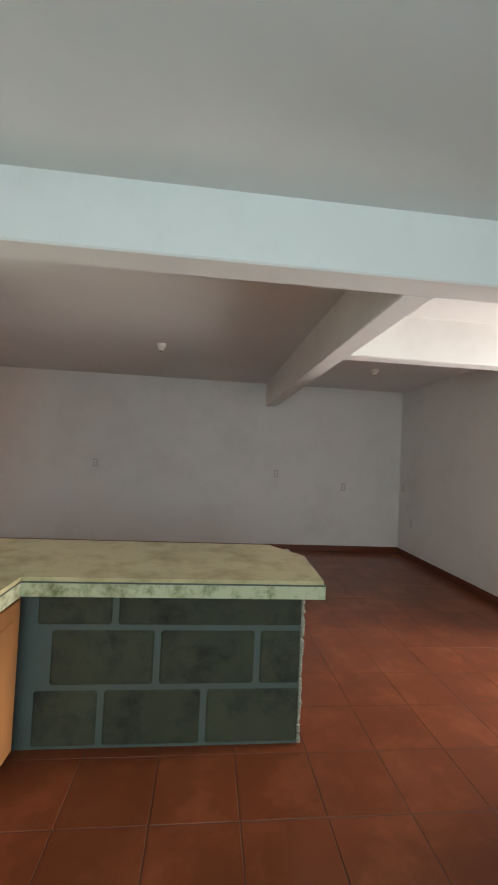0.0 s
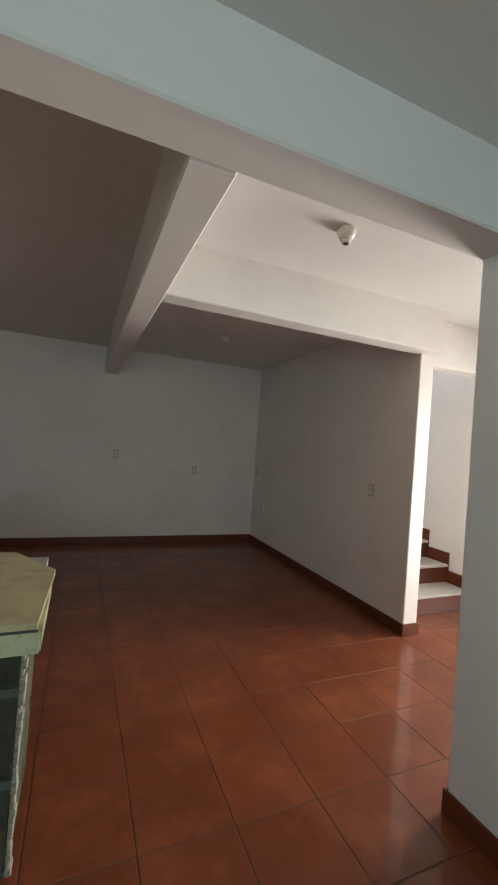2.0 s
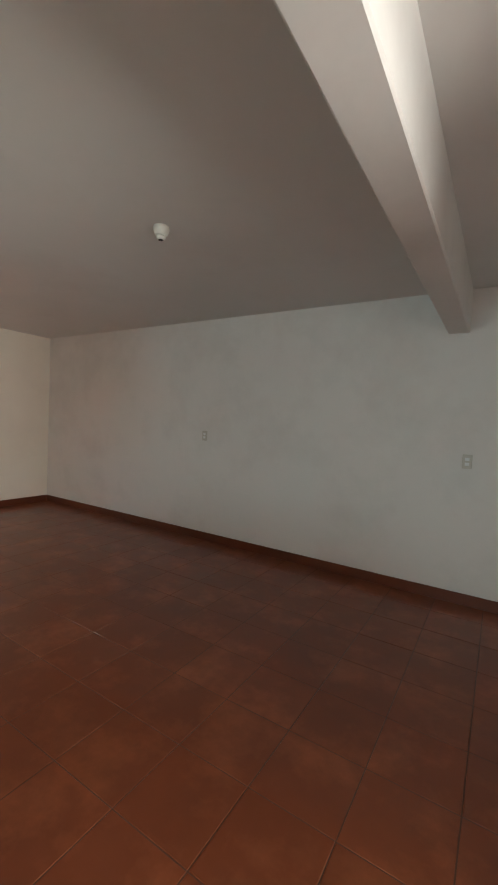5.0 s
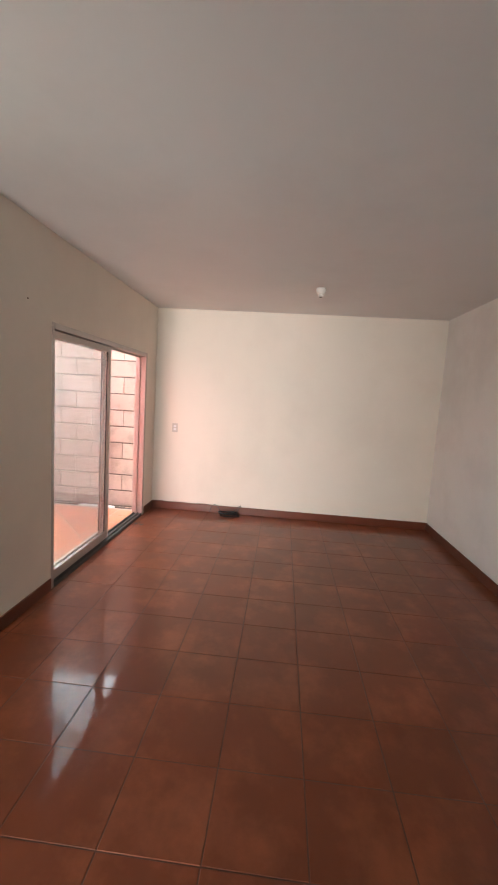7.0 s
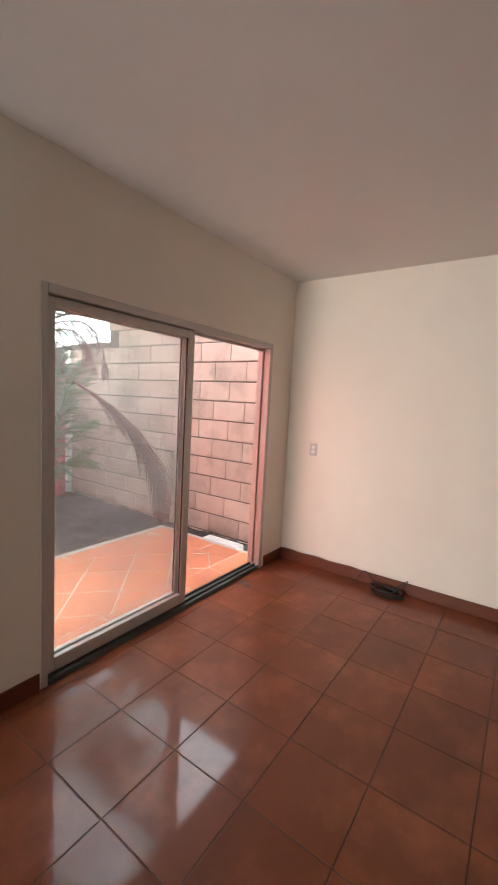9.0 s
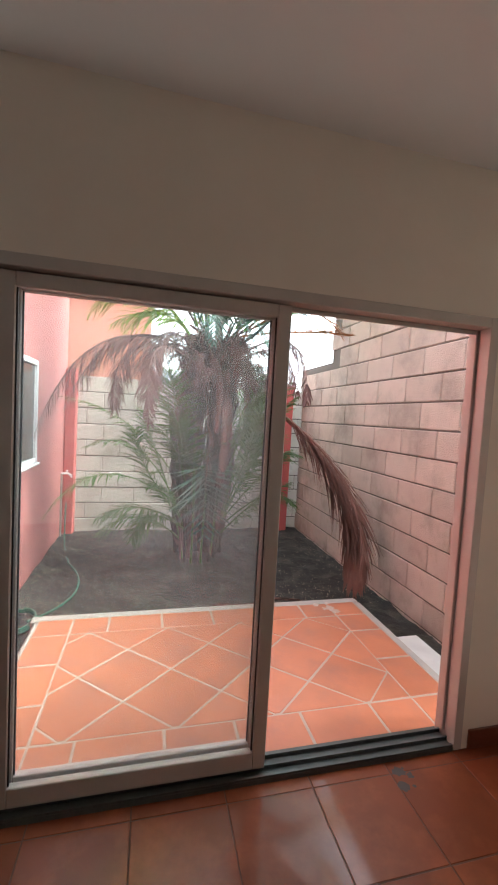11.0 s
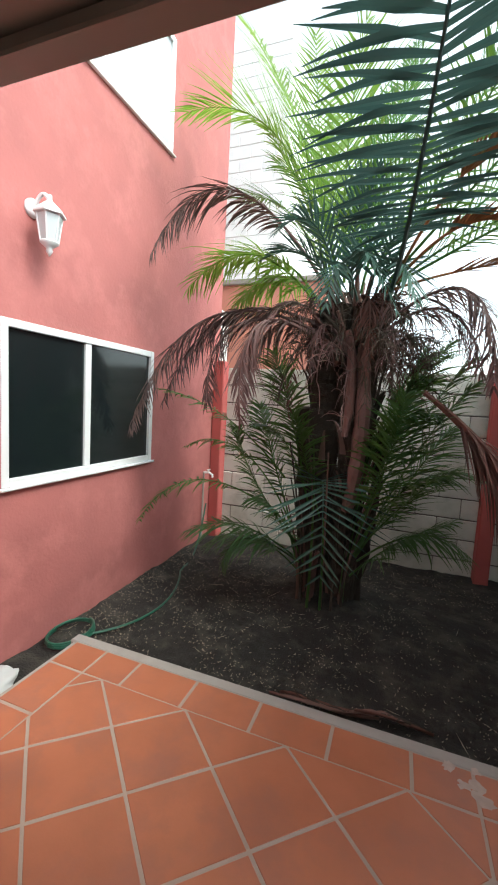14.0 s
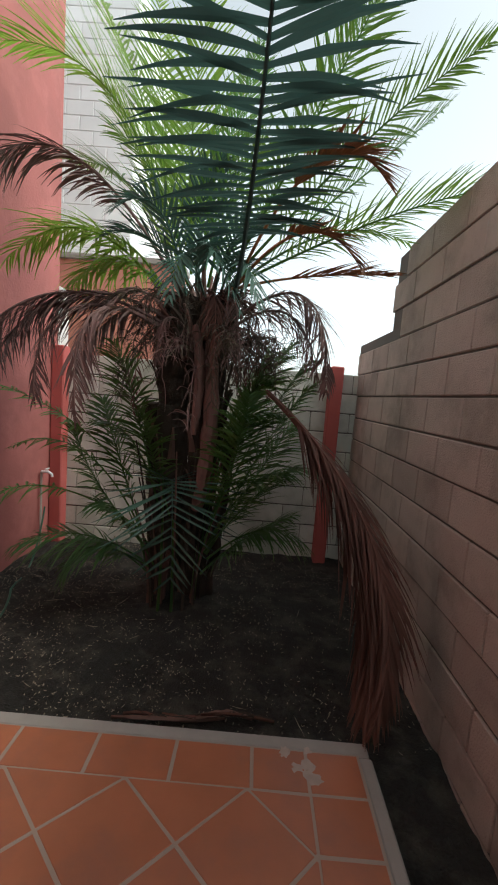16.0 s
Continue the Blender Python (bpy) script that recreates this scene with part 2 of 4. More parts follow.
def boxes(*list_of, bevel=0.0):
    bm = bmesh.new()
    for b in list_of:
        box(bm, *b, bevel=bevel)
    return bm


def turned(bm, profile, origin, axis="Z", n=24):
    """Surface of revolution through (radius, height) pairs."""
    rings = []
    for r, h in profile:
        ring = []
        for k in range(n):
            a = 2 * math.pi * k / n
            p = Vector((r * math.cos(a), r * math.sin(a), h))
            if axis == "Y":
                p = Vector((p.x, p.z, p.y))
            if axis == "X":
                p = Vector((p.z, p.x, p.y))
            ring.append(bm.verts.new(Vector(origin) + p))
        rings.append(ring)
    for a, b in zip(rings, rings[1:]):
        for k in range(n):
            bm.faces.new((a[k], a[(k + 1) % n], b[(k + 1) % n], b[k]))
    bm.faces.new(rings[0][::-1])
    bm.faces.new(rings[-1])
    bmesh.ops.recalc_face_normals(bm, faces=bm.faces[:])
    return bm


def tube(bm, pts, radius, n=8):
    """Round tube along points; radius a number or a function of 0..1."""
    pts = [Vector(p) for p in pts]
    prev, side = None, None
    for i, p in enumerate(pts):
        t = (pts[min(i + 1, len(pts) - 1)] - pts[max(i - 1, 0)]).normalized()
        if side is None:
            side = t.orthogonal().normalized()
        side = (side - t * side.dot(t)).normalized()
        up = t.cross(side)
        r = radius(i / (len(pts) - 1)) if callable(radius) else radius
        ring = [bm.verts.new(p + (side * math.cos(2 * math.pi * k / n) + up * math.sin(2 * math.pi * k / n)) * r) for k in range(n)]
        if prev:
            for k in range(n):
                bm.faces.new((prev[k], prev[(k + 1) % n], ring[(k + 1) % n], ring[k]))
        else:
            bm.faces.new(ring[::-1])
        prev = ring
    bm.faces.new(prev)
    return bm


def bezier(a, b, c, n):
    a, b, c = Vector(a), Vector(b), Vector(c)
    b = b * 2 - (a + c) / 2
    return [a * (1 - t) ** 2 + b * 2 * t * (1 - t) + c * t * t for t in (i / (n - 1) for i in range(n))]


def setting(name, bm, mat, label, category):
    return tagged(link_mesh(name, bm, mat), label, category, kind="structure")


# ---- the shell ----
NORTH, EAST, CEILING, KCEIL, BEAM = 3.57, 7.955, 2.59, 2.53, 2.24
DOOR_W, DOOR_E, DOOR_H = 0.345, 2.35, 1.985

floor = setting("floor", boxes((-0.15, 9.7, -0.0, NORTH + 0.15, -0.2, -0.0018), (2.99, 9.7, -0.865, 0.0, -0.2, -0.0018), (2.99, 7.1, -4.7, -0.865, -0.2, -0.0018), (-0.15, 2.89, -0.128, 0, -0.2, -0.0018)),
                GROUT, "terracotta tiled floor with dark grout joints", "floor")
setting("wall_west", boxes((-0.15, 0, 0, NORTH + 0.15, 0, CEILING)), CREAM, "cream painted plaster living room wall", "wall")
setting("wall_north", boxes((0, 9.2, NORTH, NORTH + 0.15, 0, CEILING)), WHITE, "white painted plaster back wall", "wall")
setting("wall_south", boxes((-0.15, DOOR_W, -0.13, 0, 0, CEILING), (DOOR_E, 3.3, -0.13, 0, 0, CEILING), (DOOR_W, DOOR_E, -0.13, 0, DOOR_H, CEILING)),
        CREAM, "cream plaster wall around a sliding glass door", "wall")
setting("wall_partition", boxes((EAST, 8.1, 0.42, NORTH, 0, CEILING + 0.02), bevel=0.006), WHITE, "white plaster partition wall beside the stairs", "wall")
setting("wall_kitchen_west", boxes((2.98, 3.05, -4.7, -2.88, 0, KCEIL), (2.98, 3.05, -1.36, -0.131, 0, KCEIL), (2.98, 3.05, -2.88, -1.36, 0, 0.93),
                                   (2.98, 3.05, -2.88, -1.36, 1.93, KCEIL), (2.98, 3.05, -0.131, -0.13, 0, KCEIL)), WHITE, "white kitchen wall with a window", "wall")
setting("wall_kitchen_east", boxes((6.95, 7.1, -4.7, -0.87, 0, KCEIL + 0.2), bevel=0.006), WHITE, "white plaster kitchen wall ending at the opening", "wall")
setting("wall_kitchen_south", boxes((3.05, 4.2, -4.7, -4.55, 0, KCEIL), (5.8, 6.95, -4.7, -4.55, 0, KCEIL), (4.2, 5.8, -4.7, -4.55, 0, 1.0), (4.2, 5.8, -4.7, -4.55, 2.1, KCEIL)),
        WHITE, "white kitchen end wall with a window opening", "wall")
setting("wall_hall_south", boxes((7.1, 9.7, -1.02, -0.87, 0, CEILING)), WHITE, "white plaster hall wall", "wall")
setting("wall_hall_east", boxes((9.55, 9.7, -0.87, -0.75, 0, CEILING), (9.55, 9.7, 0.25, 0.62, 0, CEILING), (9.55, 9.7, -0.75, 0.25, 2.15, CEILING)),
        WHITE, "white hall wall with the entrance opening", "wall")
setting("wall_stair_east", boxes((9.05, 9.2, 0.62, NORTH, 0, 5.0), (9.2, 9.7, 0.62, 0.77, 0, CEILING)), WHITE, "white stairwell wall", "wall")
setting("ceiling", boxes((-0.15, 8.1, -0.13, NORTH + 0.15, CEILING, CEILING + 0.15), (2.99, 8.1, -1.02, -0.13, CEILING, CEILING + 0.15), (8.1, 9.7, -1.02, 0.62, CEILING, CEILING + 0.15), (2.99, 7.1, -4.7, -1.03, KCEIL, KCEIL + 0.15),
                         (8.1, 9.2, 0.62, NORTH + 0.15, 5.0, 5.15), (8.1, 8.12, 0.62, NORTH, CEILING, 5.0)),
        CEIL, "white plaster ceiling", "ceiling")
setting("beam_kitchen", boxes((3.05, 7.1, -1.04, -0.865, BEAM, CEILING + 0.02), bevel=0.008), WHITE, "white plastered ceiling beam over the kitchen opening", "beam")
setting("beam_long", boxes((5.72, 5.88, -0.865, NORTH, BEAM, CEILING + 0.02), bevel=0.008), WHITE, "white plastered ceiling beam across the living room", "beam")
setting("beam_hall", boxes((5.88, 8.1, 0.32, 0.475, BEAM + 0.02, CEILING + 0.02), bevel=0.008), WHITE, "white plastered ceiling beam beside the hall", "beam")
setting("beam_stair", boxes((8.1, 9.05, 0.48, 0.62, 2.2, CEILING + 0.02), bevel=0.006), WHITE, "white plastered beam over the stair foot", "beam")

# skirting
for nm, bx in (("baseboard", (0, 0.012, 0.012, NORTH - 0.012)), ("baseboard", (0, EAST, NORTH - 0.012, NORTH)), ("baseboard", (0, DOOR_W - 0.03, 0, 0.012)),
               ("baseboard", (DOOR_E + 0.01, 3.3, 0, 0.012)), ("baseboard", (EAST - 0.012, EAST, 0.42, NORTH - 0.012)), ("baseboard", (EAST - 0.012, 8.112, 0.408, 0.42)),
               ("baseboard", (8.1, 8.112, 0.42, 0.7)), ("baseboard", (6.938, 6.95, -4.5, -0.858)), ("baseboard", (6.95, 9.5, -0.87, -0.858))):
    setting(nm, boxes((bx[0], bx[1], bx[2], bx[3], 0, 0.095), bevel=0.003), BASEB, "terracotta tile skirting along the wall", "baseboard")

# ---- stairs ----
stairs = tagged(thing("staircase", (8.55, 0.7, 0), "terracotta stairs with pale treads rising beside the wall", "staircase"), kind="structure")
for k in range(9):
    y = 0.7 + 0.27 * k
    part("riser", boxes((8.112, 9.04, y, y + 0.29, 0.18 * k if k < 2 else 0.18 * k - 0.2, 0.18 * k + 0.155)), BASEB, stairs)
    part("tread", boxes((8.112, 9.04, y - 0.02, y + 0.28, 0.18 * k + 0.155, 0.18 * k + 0.18), bevel=0.005), TREAD, stairs, "pale stone tread")
    part("skirting", boxes((9.035, 9.05, y - 0.02, y + 0.25, 0.18 * k, 0.18 * k + 0.3)), BASEB, stairs)

# ---- sliding glass door ----
door = tagged(thing("sliding_door", ((DOOR_W + DOOR_E) / 2, -0.065, 0), "aluminium sliding glass door with dusty panes, half open", "door"), kind="structure")
part("frame_side", boxes((DOOR_W, DOOR_W + 0.045, -0.125, 0.004, 0, DOOR_H), (DOOR_W + 0.045, DOOR_W + 0.06, -0.075, -0.06, 0.05, DOOR_H - 0.04), bevel=0.003), ALU, door)
part("frame_side", boxes((DOOR_E - 0.035, DOOR_E, -0.125, 0.004, 0, DOOR_H), bevel=0.003), ALU, door)
part("frame_head", boxes((DOOR_W + 0.046, DOOR_E - 0.036, -0.125, 0.005, DOOR_H - 0.045, DOOR_H - 0.001), (DOOR_W + 0.06, DOOR_E - 0.036, -0.07, -0.062, DOOR_H - 0.065, DOOR_H - 0.045), bevel=0.003), ALU, door)
part("track", boxes((DOOR_W + 0.047, DOOR_E - 0.037, -0.125, 0.004, 0.0, 0.02), (DOOR_W + 0.047, DOOR_E - 0.037, -0.045, -0.038, 0.02, 0.038), (DOOR_W + 0.047, DOOR_E - 0.037, -0.095, -0.088, 0.02, 0.038),
                    (DOOR_W + 0.047, DOOR_E - 0.037, -0.008, 0.002, 0.02, 0.03)), TRACK, door, "grimy aluminium floor track")


def leaf(x0, x1, y):
    lf = part("leaf", boxes((x0, x0 + 0.055, y - 0.016, y + 0.016, 0.04, DOOR_H - 0.05), (x1 - 0.05, x1, y - 0.016, y + 0.016, 0.04, DOOR_H - 0.05),
                            (x0 + 0.055, x1 - 0.05, y - 0.016, y + 0.016, 0.04, 0.115), (x0 + 0.055, x1 - 0.05, y - 0.016, y + 0.016, DOOR_H - 0.1, DOOR_H - 0.05), bevel=0.003), ALU, door)
    g = part("pane", boxes((x0 + 0.05, x1 - 0.045, y - 0.003, y + 0.003, 0.11, DOOR_H - 0.095)), GLASS, lf)
    g.visible_shadow = False
    part("gasket", boxes((x0 + 0.055, x0 + 0.06, y - 0.004, y + 0.004, 0.115, DOOR_H - 0.1), (x1 - 0.055, x1 - 0.05, y - 0.004, y + 0.004, 0.115, DOOR_H - 0.1)), BLACK, lf)


leaf(1.297, 2.315, -0.041)
leaf(1.305, 2.31, -0.091)

# ---- kitchen counter ----
pen = thing("kitchen_peninsula", (4.7, -0.4, 0), "L-shaped concrete block counter with a marbled beige tile top", "counter")
part("core", boxes((3.1, 5.37, -0.59, -0.12, 0, 0.8)), MORTAR, pen)
top = bmesh.new()
outline = [(3.05, -0.06), (5.27, -0.06), (5.44, -0.33), (5.42, -0.8), (4.075, -0.8), (4.075, -2.9), (3.05, -2.9)]
vs = [top.verts.new((x, y, 0.865)) for x, y in outline]
f = top.faces.new(vs)
top.normal_update()
if f.normal.z < 0:
    bmesh.ops.reverse_faces(top, faces=[f])
ext = bmesh.ops.extrude_face_region(top, geom=[f])
for v in ext["geom"]:
    if isinstance(v, bmesh.types.BMVert):
        v.co.z = 0.885
bmesh.ops.recalc_face_normals(top, faces=top.faces[:])
part("worktop", top, COUNTER, pen)
part("worktop_edge", boxes((4.08, 5.428, -0.806, -0.79, 0.802, 0.862), (5.418, 5.432, -0.79, -0.34, 0.802, 0.862), (4.068, 4.08, -2.9, -0.79, 0.802, 0.862),
                           (3.05, 5.24, -0.075, -0.062, 0.802, 0.862)), APRON, pen, "cream green marbled edge tiles")
part("joint", boxes((4.08, 5.424, -0.8075, -0.8, 0.8615, 0.8665), (4.066, 4.076, -2.9, -0.8, 0.8615, 0.8665)), TRACK, pen, "dark open joint under the top tiles")
part("worktop_support", boxes((3.05, 5.4, -0.785, -0.08, 0.8, 0.864), (3.05, 4.06, -2.9, -0.785, 0.8, 0.864)), CONCRETE, pen)
for r in range(3):
    x, z0 = 5.37, 0.29 * r
    z1 = min(z0 + 0.29, 0.8)
    widths = ((0.48, 0.5, 0.5), (0.22, 0.5, 0.52), (0.93, 0.5))[r]
    for k, w in enumerate(widths):
        part("block", boxes((max(x - w, 4.06) + 0.016, x - 0.016 if k else x + 0.004, -0.6, -0.55, z0 + 0.014, z1 - 0.014), bevel=0.01), BLOCK, pen)
        x -= w
    part("block", boxes((5.33, 5.378, -0.54, -0.13, z0 + 0.014, z1 - 0.014), bevel=0.01), BLOCK, pen)
rm = random.Random(23)
edge = bmesh.new()
for k in range(34):
    z = 0.01 + k * 0.0232
    w = rm.uniform(0.004, 0.012)
    box(edge, 5.37, 5.378 + w, -0.602 - w * 0.4, -0.57 + rm.uniform(-0.006, 0.01), z, z + rm.uniform(0.015, 0.026), bevel=0.003)
part("mortar_edge", edge, CORNER, pen, "pale ragged mortar on the corner")
cab = thing("kitchen_cabinet", (4.0, -1.8, 0), "orange varnished wooden base cabinet under the worktop", "cabinet")
part("body", boxes((3.1, 4.02, -2.85, -0.66, 0.05, 0.795)), WOOD, cab)
for k in range(4):
    y = -0.72 - 0.53 * k
    d = part("door", boxes((4.02, 4.045, y - 0.5, y, 0.09, 0.76), (4.045, 4.052, y - 0.43, y - 0.07, 0.16, 0.69), bevel=0.004), WOOD, cab)
    part("handle", tube(bmesh.new(), [(4.045, y - 0.42, 0.56), (4.075, y - 0.42, 0.57), (4.075, y - 0.42, 0.67), (4.045, y - 0.42, 0.68)], 0.006), ALU_W, d)
cup = thing("plastic_bottle_cap_box", (3.58, -0.25, 0.885), "small red plastic box on the worktop", "box")
part("body", boxes((3.5, 3.6, -0.34, -0.2, 0.885, 0.93), bevel=0.008), REDTHING, cup)
part("lid", boxes((3.495, 3.605, -0.345, -0.195, 0.93, 0.942), bevel=0.004), REDTHING, cup)

# ---- ceiling lamps ----


def lamp(x, y):
    t = thing("ceiling_lamp_socket", (x, y, CEILING), "white porcelain ceiling lamp holder without a bulb", "ceiling lamp", "ceiling lamp holders")
    part("canopy", turned(bmesh.new(), [(0.02, 0.0), (0.046, 0.0), (0.05, -0.014), (0.047, -0.03), (0.039, -0.048), (0.029, -0.056)], (x, y, CEILING)), PORCELAIN, t, smooth=True)
    part("socket", turned(bmesh.new(), [(0.027, -0.055), (0.028, -0.063), (0.025, -0.075), (0.018, -0.078)], (x, y, CEILING)), PORCELAIN, t, smooth=True)
    # flat black disc on the closed end paints in the socket's dark hole
    part("bulb_thread", turned(bmesh.new(), [(0.004, -0.077), (0.016, -0.0795), (0.006, -0.08)], (x, y, CEILING)), BLACK, t)


for x, y in ((6.7, -0.26), (6.84, 2.08), (4.31, 1.64), (1.18, 1.94)):
    lamp(x, y)

# ---- switches and sockets ----


def plate(x, y, z, axis, name="light_switch", lab="ivory plastic wall switch plate"):
    t = thing(name, (x, y, z), lab, "switch" if name == "light_switch" else "socket", "wall plates")
    w, h, d = 0.036, 0.058, 0.009
    if axis == "y":
        part("plate", boxes((x - w, x + w, y - d, y, z - h, z + h), bevel=0.003), PLASTIC, t)
        for s in (-0.02, 0.02):
            part("rocker", boxes((x - 0.016, x + 0.016, y - d - 0.004, y - d + 0.001, z + s - 0.013, z + s + 0.013), bevel=0.002), ALU_W, t)
    else:
        s0 = 1 if axis == "x+" else -1
        a, b = sorted((x, x + s0 * d))
        part("plate", boxes((a, b, y - w, y + w, z - h, z + h), bevel=0.003), PLASTIC, t)
        a, b = sorted((x + s0 * (d - 0.001), x + s0 * (d + 0.004)))
        for s in (-0.02, 0.02):
            part("rocker", boxes((a, b, y - 0.016, y + 0.016, z + s - 0.013, z + s + 0.013), bevel=0.002), ALU_W, t)


plate(5.93, NORTH, 1.19, "y")
plate(7.02, NORTH, 1.02, "y", "wall_socket", "ivory plastic wall socket plate")
plate(3.19, NORTH, 1.24, "y")
plate(EAST, 3.45, 1.05, "x-", "wall_socket", "ivory plastic wall socket plate")
plate(EAST, 3.17, 0.54, "x-", "wall_socket", "ivory plastic wall socket plate")
plate(EAST, 0.9, 1.1, "x-")
plate(0, 0.28, 1.085, "x+")
conduit = setting("trim", boxes((5.92, 5.94, NORTH - 0.005, NORTH, 0.1, 1.13)), WHITE, "painted-over cable chase under the switch", "trim")
for x, z in ((2.62, 2.08), (2.95, 2.13)):
    s = thing("wall_screw", (x, 0, z), "small rusty screw in the cream wall", "screw", "screws in the wall")
    part("head", turned(bmesh.new(), [(0.002, 0), (0.005, 0.0), (0.005, 0.004), (0.003, 0.006)], (x, 0, z), "Y", 10), BOOT, s)

# cable bundle on the floor
cable = thing("cable_bundle", (0.12, 1.05, 0), "tangled black cable lying on the floor by the skirting", "cable")
rnd = random.Random(5)
for k in range(5):
    pts = []
    cx, cy, rr = 0.1 + rnd.uniform(-0.02, 0.03), 1.05 + rnd.uniform(-0.05, 0.05), rnd.uniform(0.05, 0.085)
    for i in range(28):
        a = i * 2 * math.pi / 18 + k
        pts.append((cx + rr * math.cos(a) * 0.9, cy + rr * 1.5 * math.sin(a), 0.008 + 0.008 * k + 0.006 * math.sin(a * 2 + k)))
    part("cable_loop", tube(bmesh.new(), pts, 0.006, 6), BLACK, cable)
part("cable_end", tube(bmesh.new(), bezier((0.08, 0.95, 0.03), (0.06, 0.86, 0.12), (0.08, 0.8, 0.02), 12), 0.004, 6), BLACK, cable)
part("cable_end", tube(bmesh.new(), bezier((0.08, 1.1, 0.03), (0.05, 1.2, 0.13), (0.06, 1.14, 0.02), 12), 0.004, 6), BLACK, cable)
part("cable_end", tube(bmesh.new(), [(0.018, 0.02 + 0.1 * i, 0.1 + 0.006 * math.sin(i * 2.1)) for i in range(9)], 0.004, 6), BOOT, cable)

# ---- garden ----
GZ = -0.17
gr = bmesh.new()
NX, NY = 70, 90
grid = [[gr.verts.new((-0.6 + 3.6 * i / NX, -0.12 - 4.4 * j / NY, GZ + 0.022 * noise.noise(Vector((i * 0.23, j * 0.23, 0))) + 0.012 * noise.noise(Vector((i * 0.9, j * 0.9, 3)))
                        + 0.07 * math.exp(-(((-0.6 + 3.6 * i / NX) - 1.25) ** 2 + ((-0.12 - 4.4 * j / NY) + 3.1) ** 2) / 0.12))) for j in range(NY + 1)] for i in range(NX + 1)]
for i in range(NX):
    for j in range(NY):
        gr.faces.new((grid[i][j], grid[i][j + 1], grid[i + 1][j + 1], grid[i + 1][j]))
setting("ground_garden", gr, SOIL, "bare dark soil with dry leaf litter", "soil")
setting("ground", boxes((-400, 400, -400, 400, -0.6, -0.3)), SOIL, "ground reaching to the distance", "ground")

lit = bmesh.new()
rnd = random.Random(11)
for k in range(12000):
    x, y = rnd.uniform(-0.4, 2.88), rnd.uniform(-4.2, -1.7)
    if x < 2.55 and x > 0.02 and y > -1.68:
        continue
    if noise.noise(Vector((x * 2.3, y * 2.3, 7))) < rnd.uniform(-0.6, 0.3) or rnd.random() > 0.3 + 0.25 * max(0, x):
        continue
    a, l, w = rnd.uniform(0, 6.28), rnd.uniform(0.006, 0.026), rnd.uniform(0.0012, 0.005)
    if rnd.random() < 0.012:
        l, w = rnd.uniform(0.06, 0.18), 0.003
    d, s = Vector((math.cos(a), math.sin(a), rnd.uniform(-0.1, 0.2))), Vector((-math.sin(a), math.cos(a), rnd.uniform(-0.3, 0.3)))
    p = Vector((x, y, GZ + 0.02 + rnd.uniform(0, 0.012)))
    q = [lit.verts.new(p - d * l / 2), lit.verts.new(p + s * w), lit.verts.new(p + d * l / 2 + Vector((0, 0, 0.006))), lit.verts.new(p - s * w)]
    lit.faces.new(q)
tagged(link_mesh("leaf_litter", lit, LITTER), "dry leaf shreds and twigs scattered on soil", "leaf litter", kind="stuff")

# patio
patio = setting("patio", boxes((0.035, 2.54, -1.6, -0.125, -0.3, -0.0622)), PGROUT, "terracotta tiled patio with a diagonal pattern", "patio")
setting("patio_edging", boxes((-0.02, 2.6, -1.68, -1.6, -0.3, -0.062), (-0.03, 0.035, -1.6, -0.13, -0.3, -0.066), (2.54, 2.57, -1.6, -0.13, -0.3, -0.066), bevel=0.01), CONCRETE,
        "rough grey concrete edging of the patio", "kerb")
IX0, IX1, IY0, IY1 = 0.295, 2.3, -1.385, -0.43


def poly_tile(pts, parent, mat, z0, z1, inset=0.0068):
    """One flat tile from its corner points, shrunk by the joint."""
    c = sum((Vector((*p, 0)) for p in pts), Vector()) / len(pts)
    bm = bmesh.new()
    low, mid, high = [], [], []
    for p in pts:
        v = Vector((*p, 0))
        d = (v - c)
        q = c + d * max(0.2, 1 - inset * 1.3 / max(d.length, 0.02))
        e = c + d * max(0.2, 1 - (inset * 1.3 + 0.004) / max(d.length, 0.02))
        low.append(bm.verts.new((q.x, q.y, z0)))
        mid.append(bm.verts.new((q.x, q.y, z1 - 0.003)))
        high.append(bm.verts.new((e.x, e.y, z1)))
    n = len(pts)
    for a, b in ((low, mid), (mid, high)):
        for k in range(n):
            bm.faces.new((a[k], a[(k + 1) % n], b[(k + 1) % n], b[k]))
    bm.faces.new(high)
    bmesh.ops.recalc_face_normals(bm, faces=bm.faces[:])
    return part("tile", bm, mat, parent)


def clip_poly(pts, x0, x1, y0, y1):
    for ax, lim, sgn in ((0, x0, 1), (0, x1, -1), (1, y0, 1), (1, y1, -1)):
        out = []
        for k in range(len(pts)):
            a, b = pts[k], pts[(k + 1) % len(pts)]
            da, db = sgn * (a[ax] - lim), sgn * (b[ax] - lim)
            if da >= 0:
                out.append(a)
            if (da > 0 > db) or (da < 0 < db):
                t = da / (da - db)
                out.append((a[0] + t * (b[0] - a[0]), a[1] + t * (b[1] - a[1])))
        pts = out
        if len(pts) < 3:
            return []
    return pts


HX, HY = 0.266, 0.243
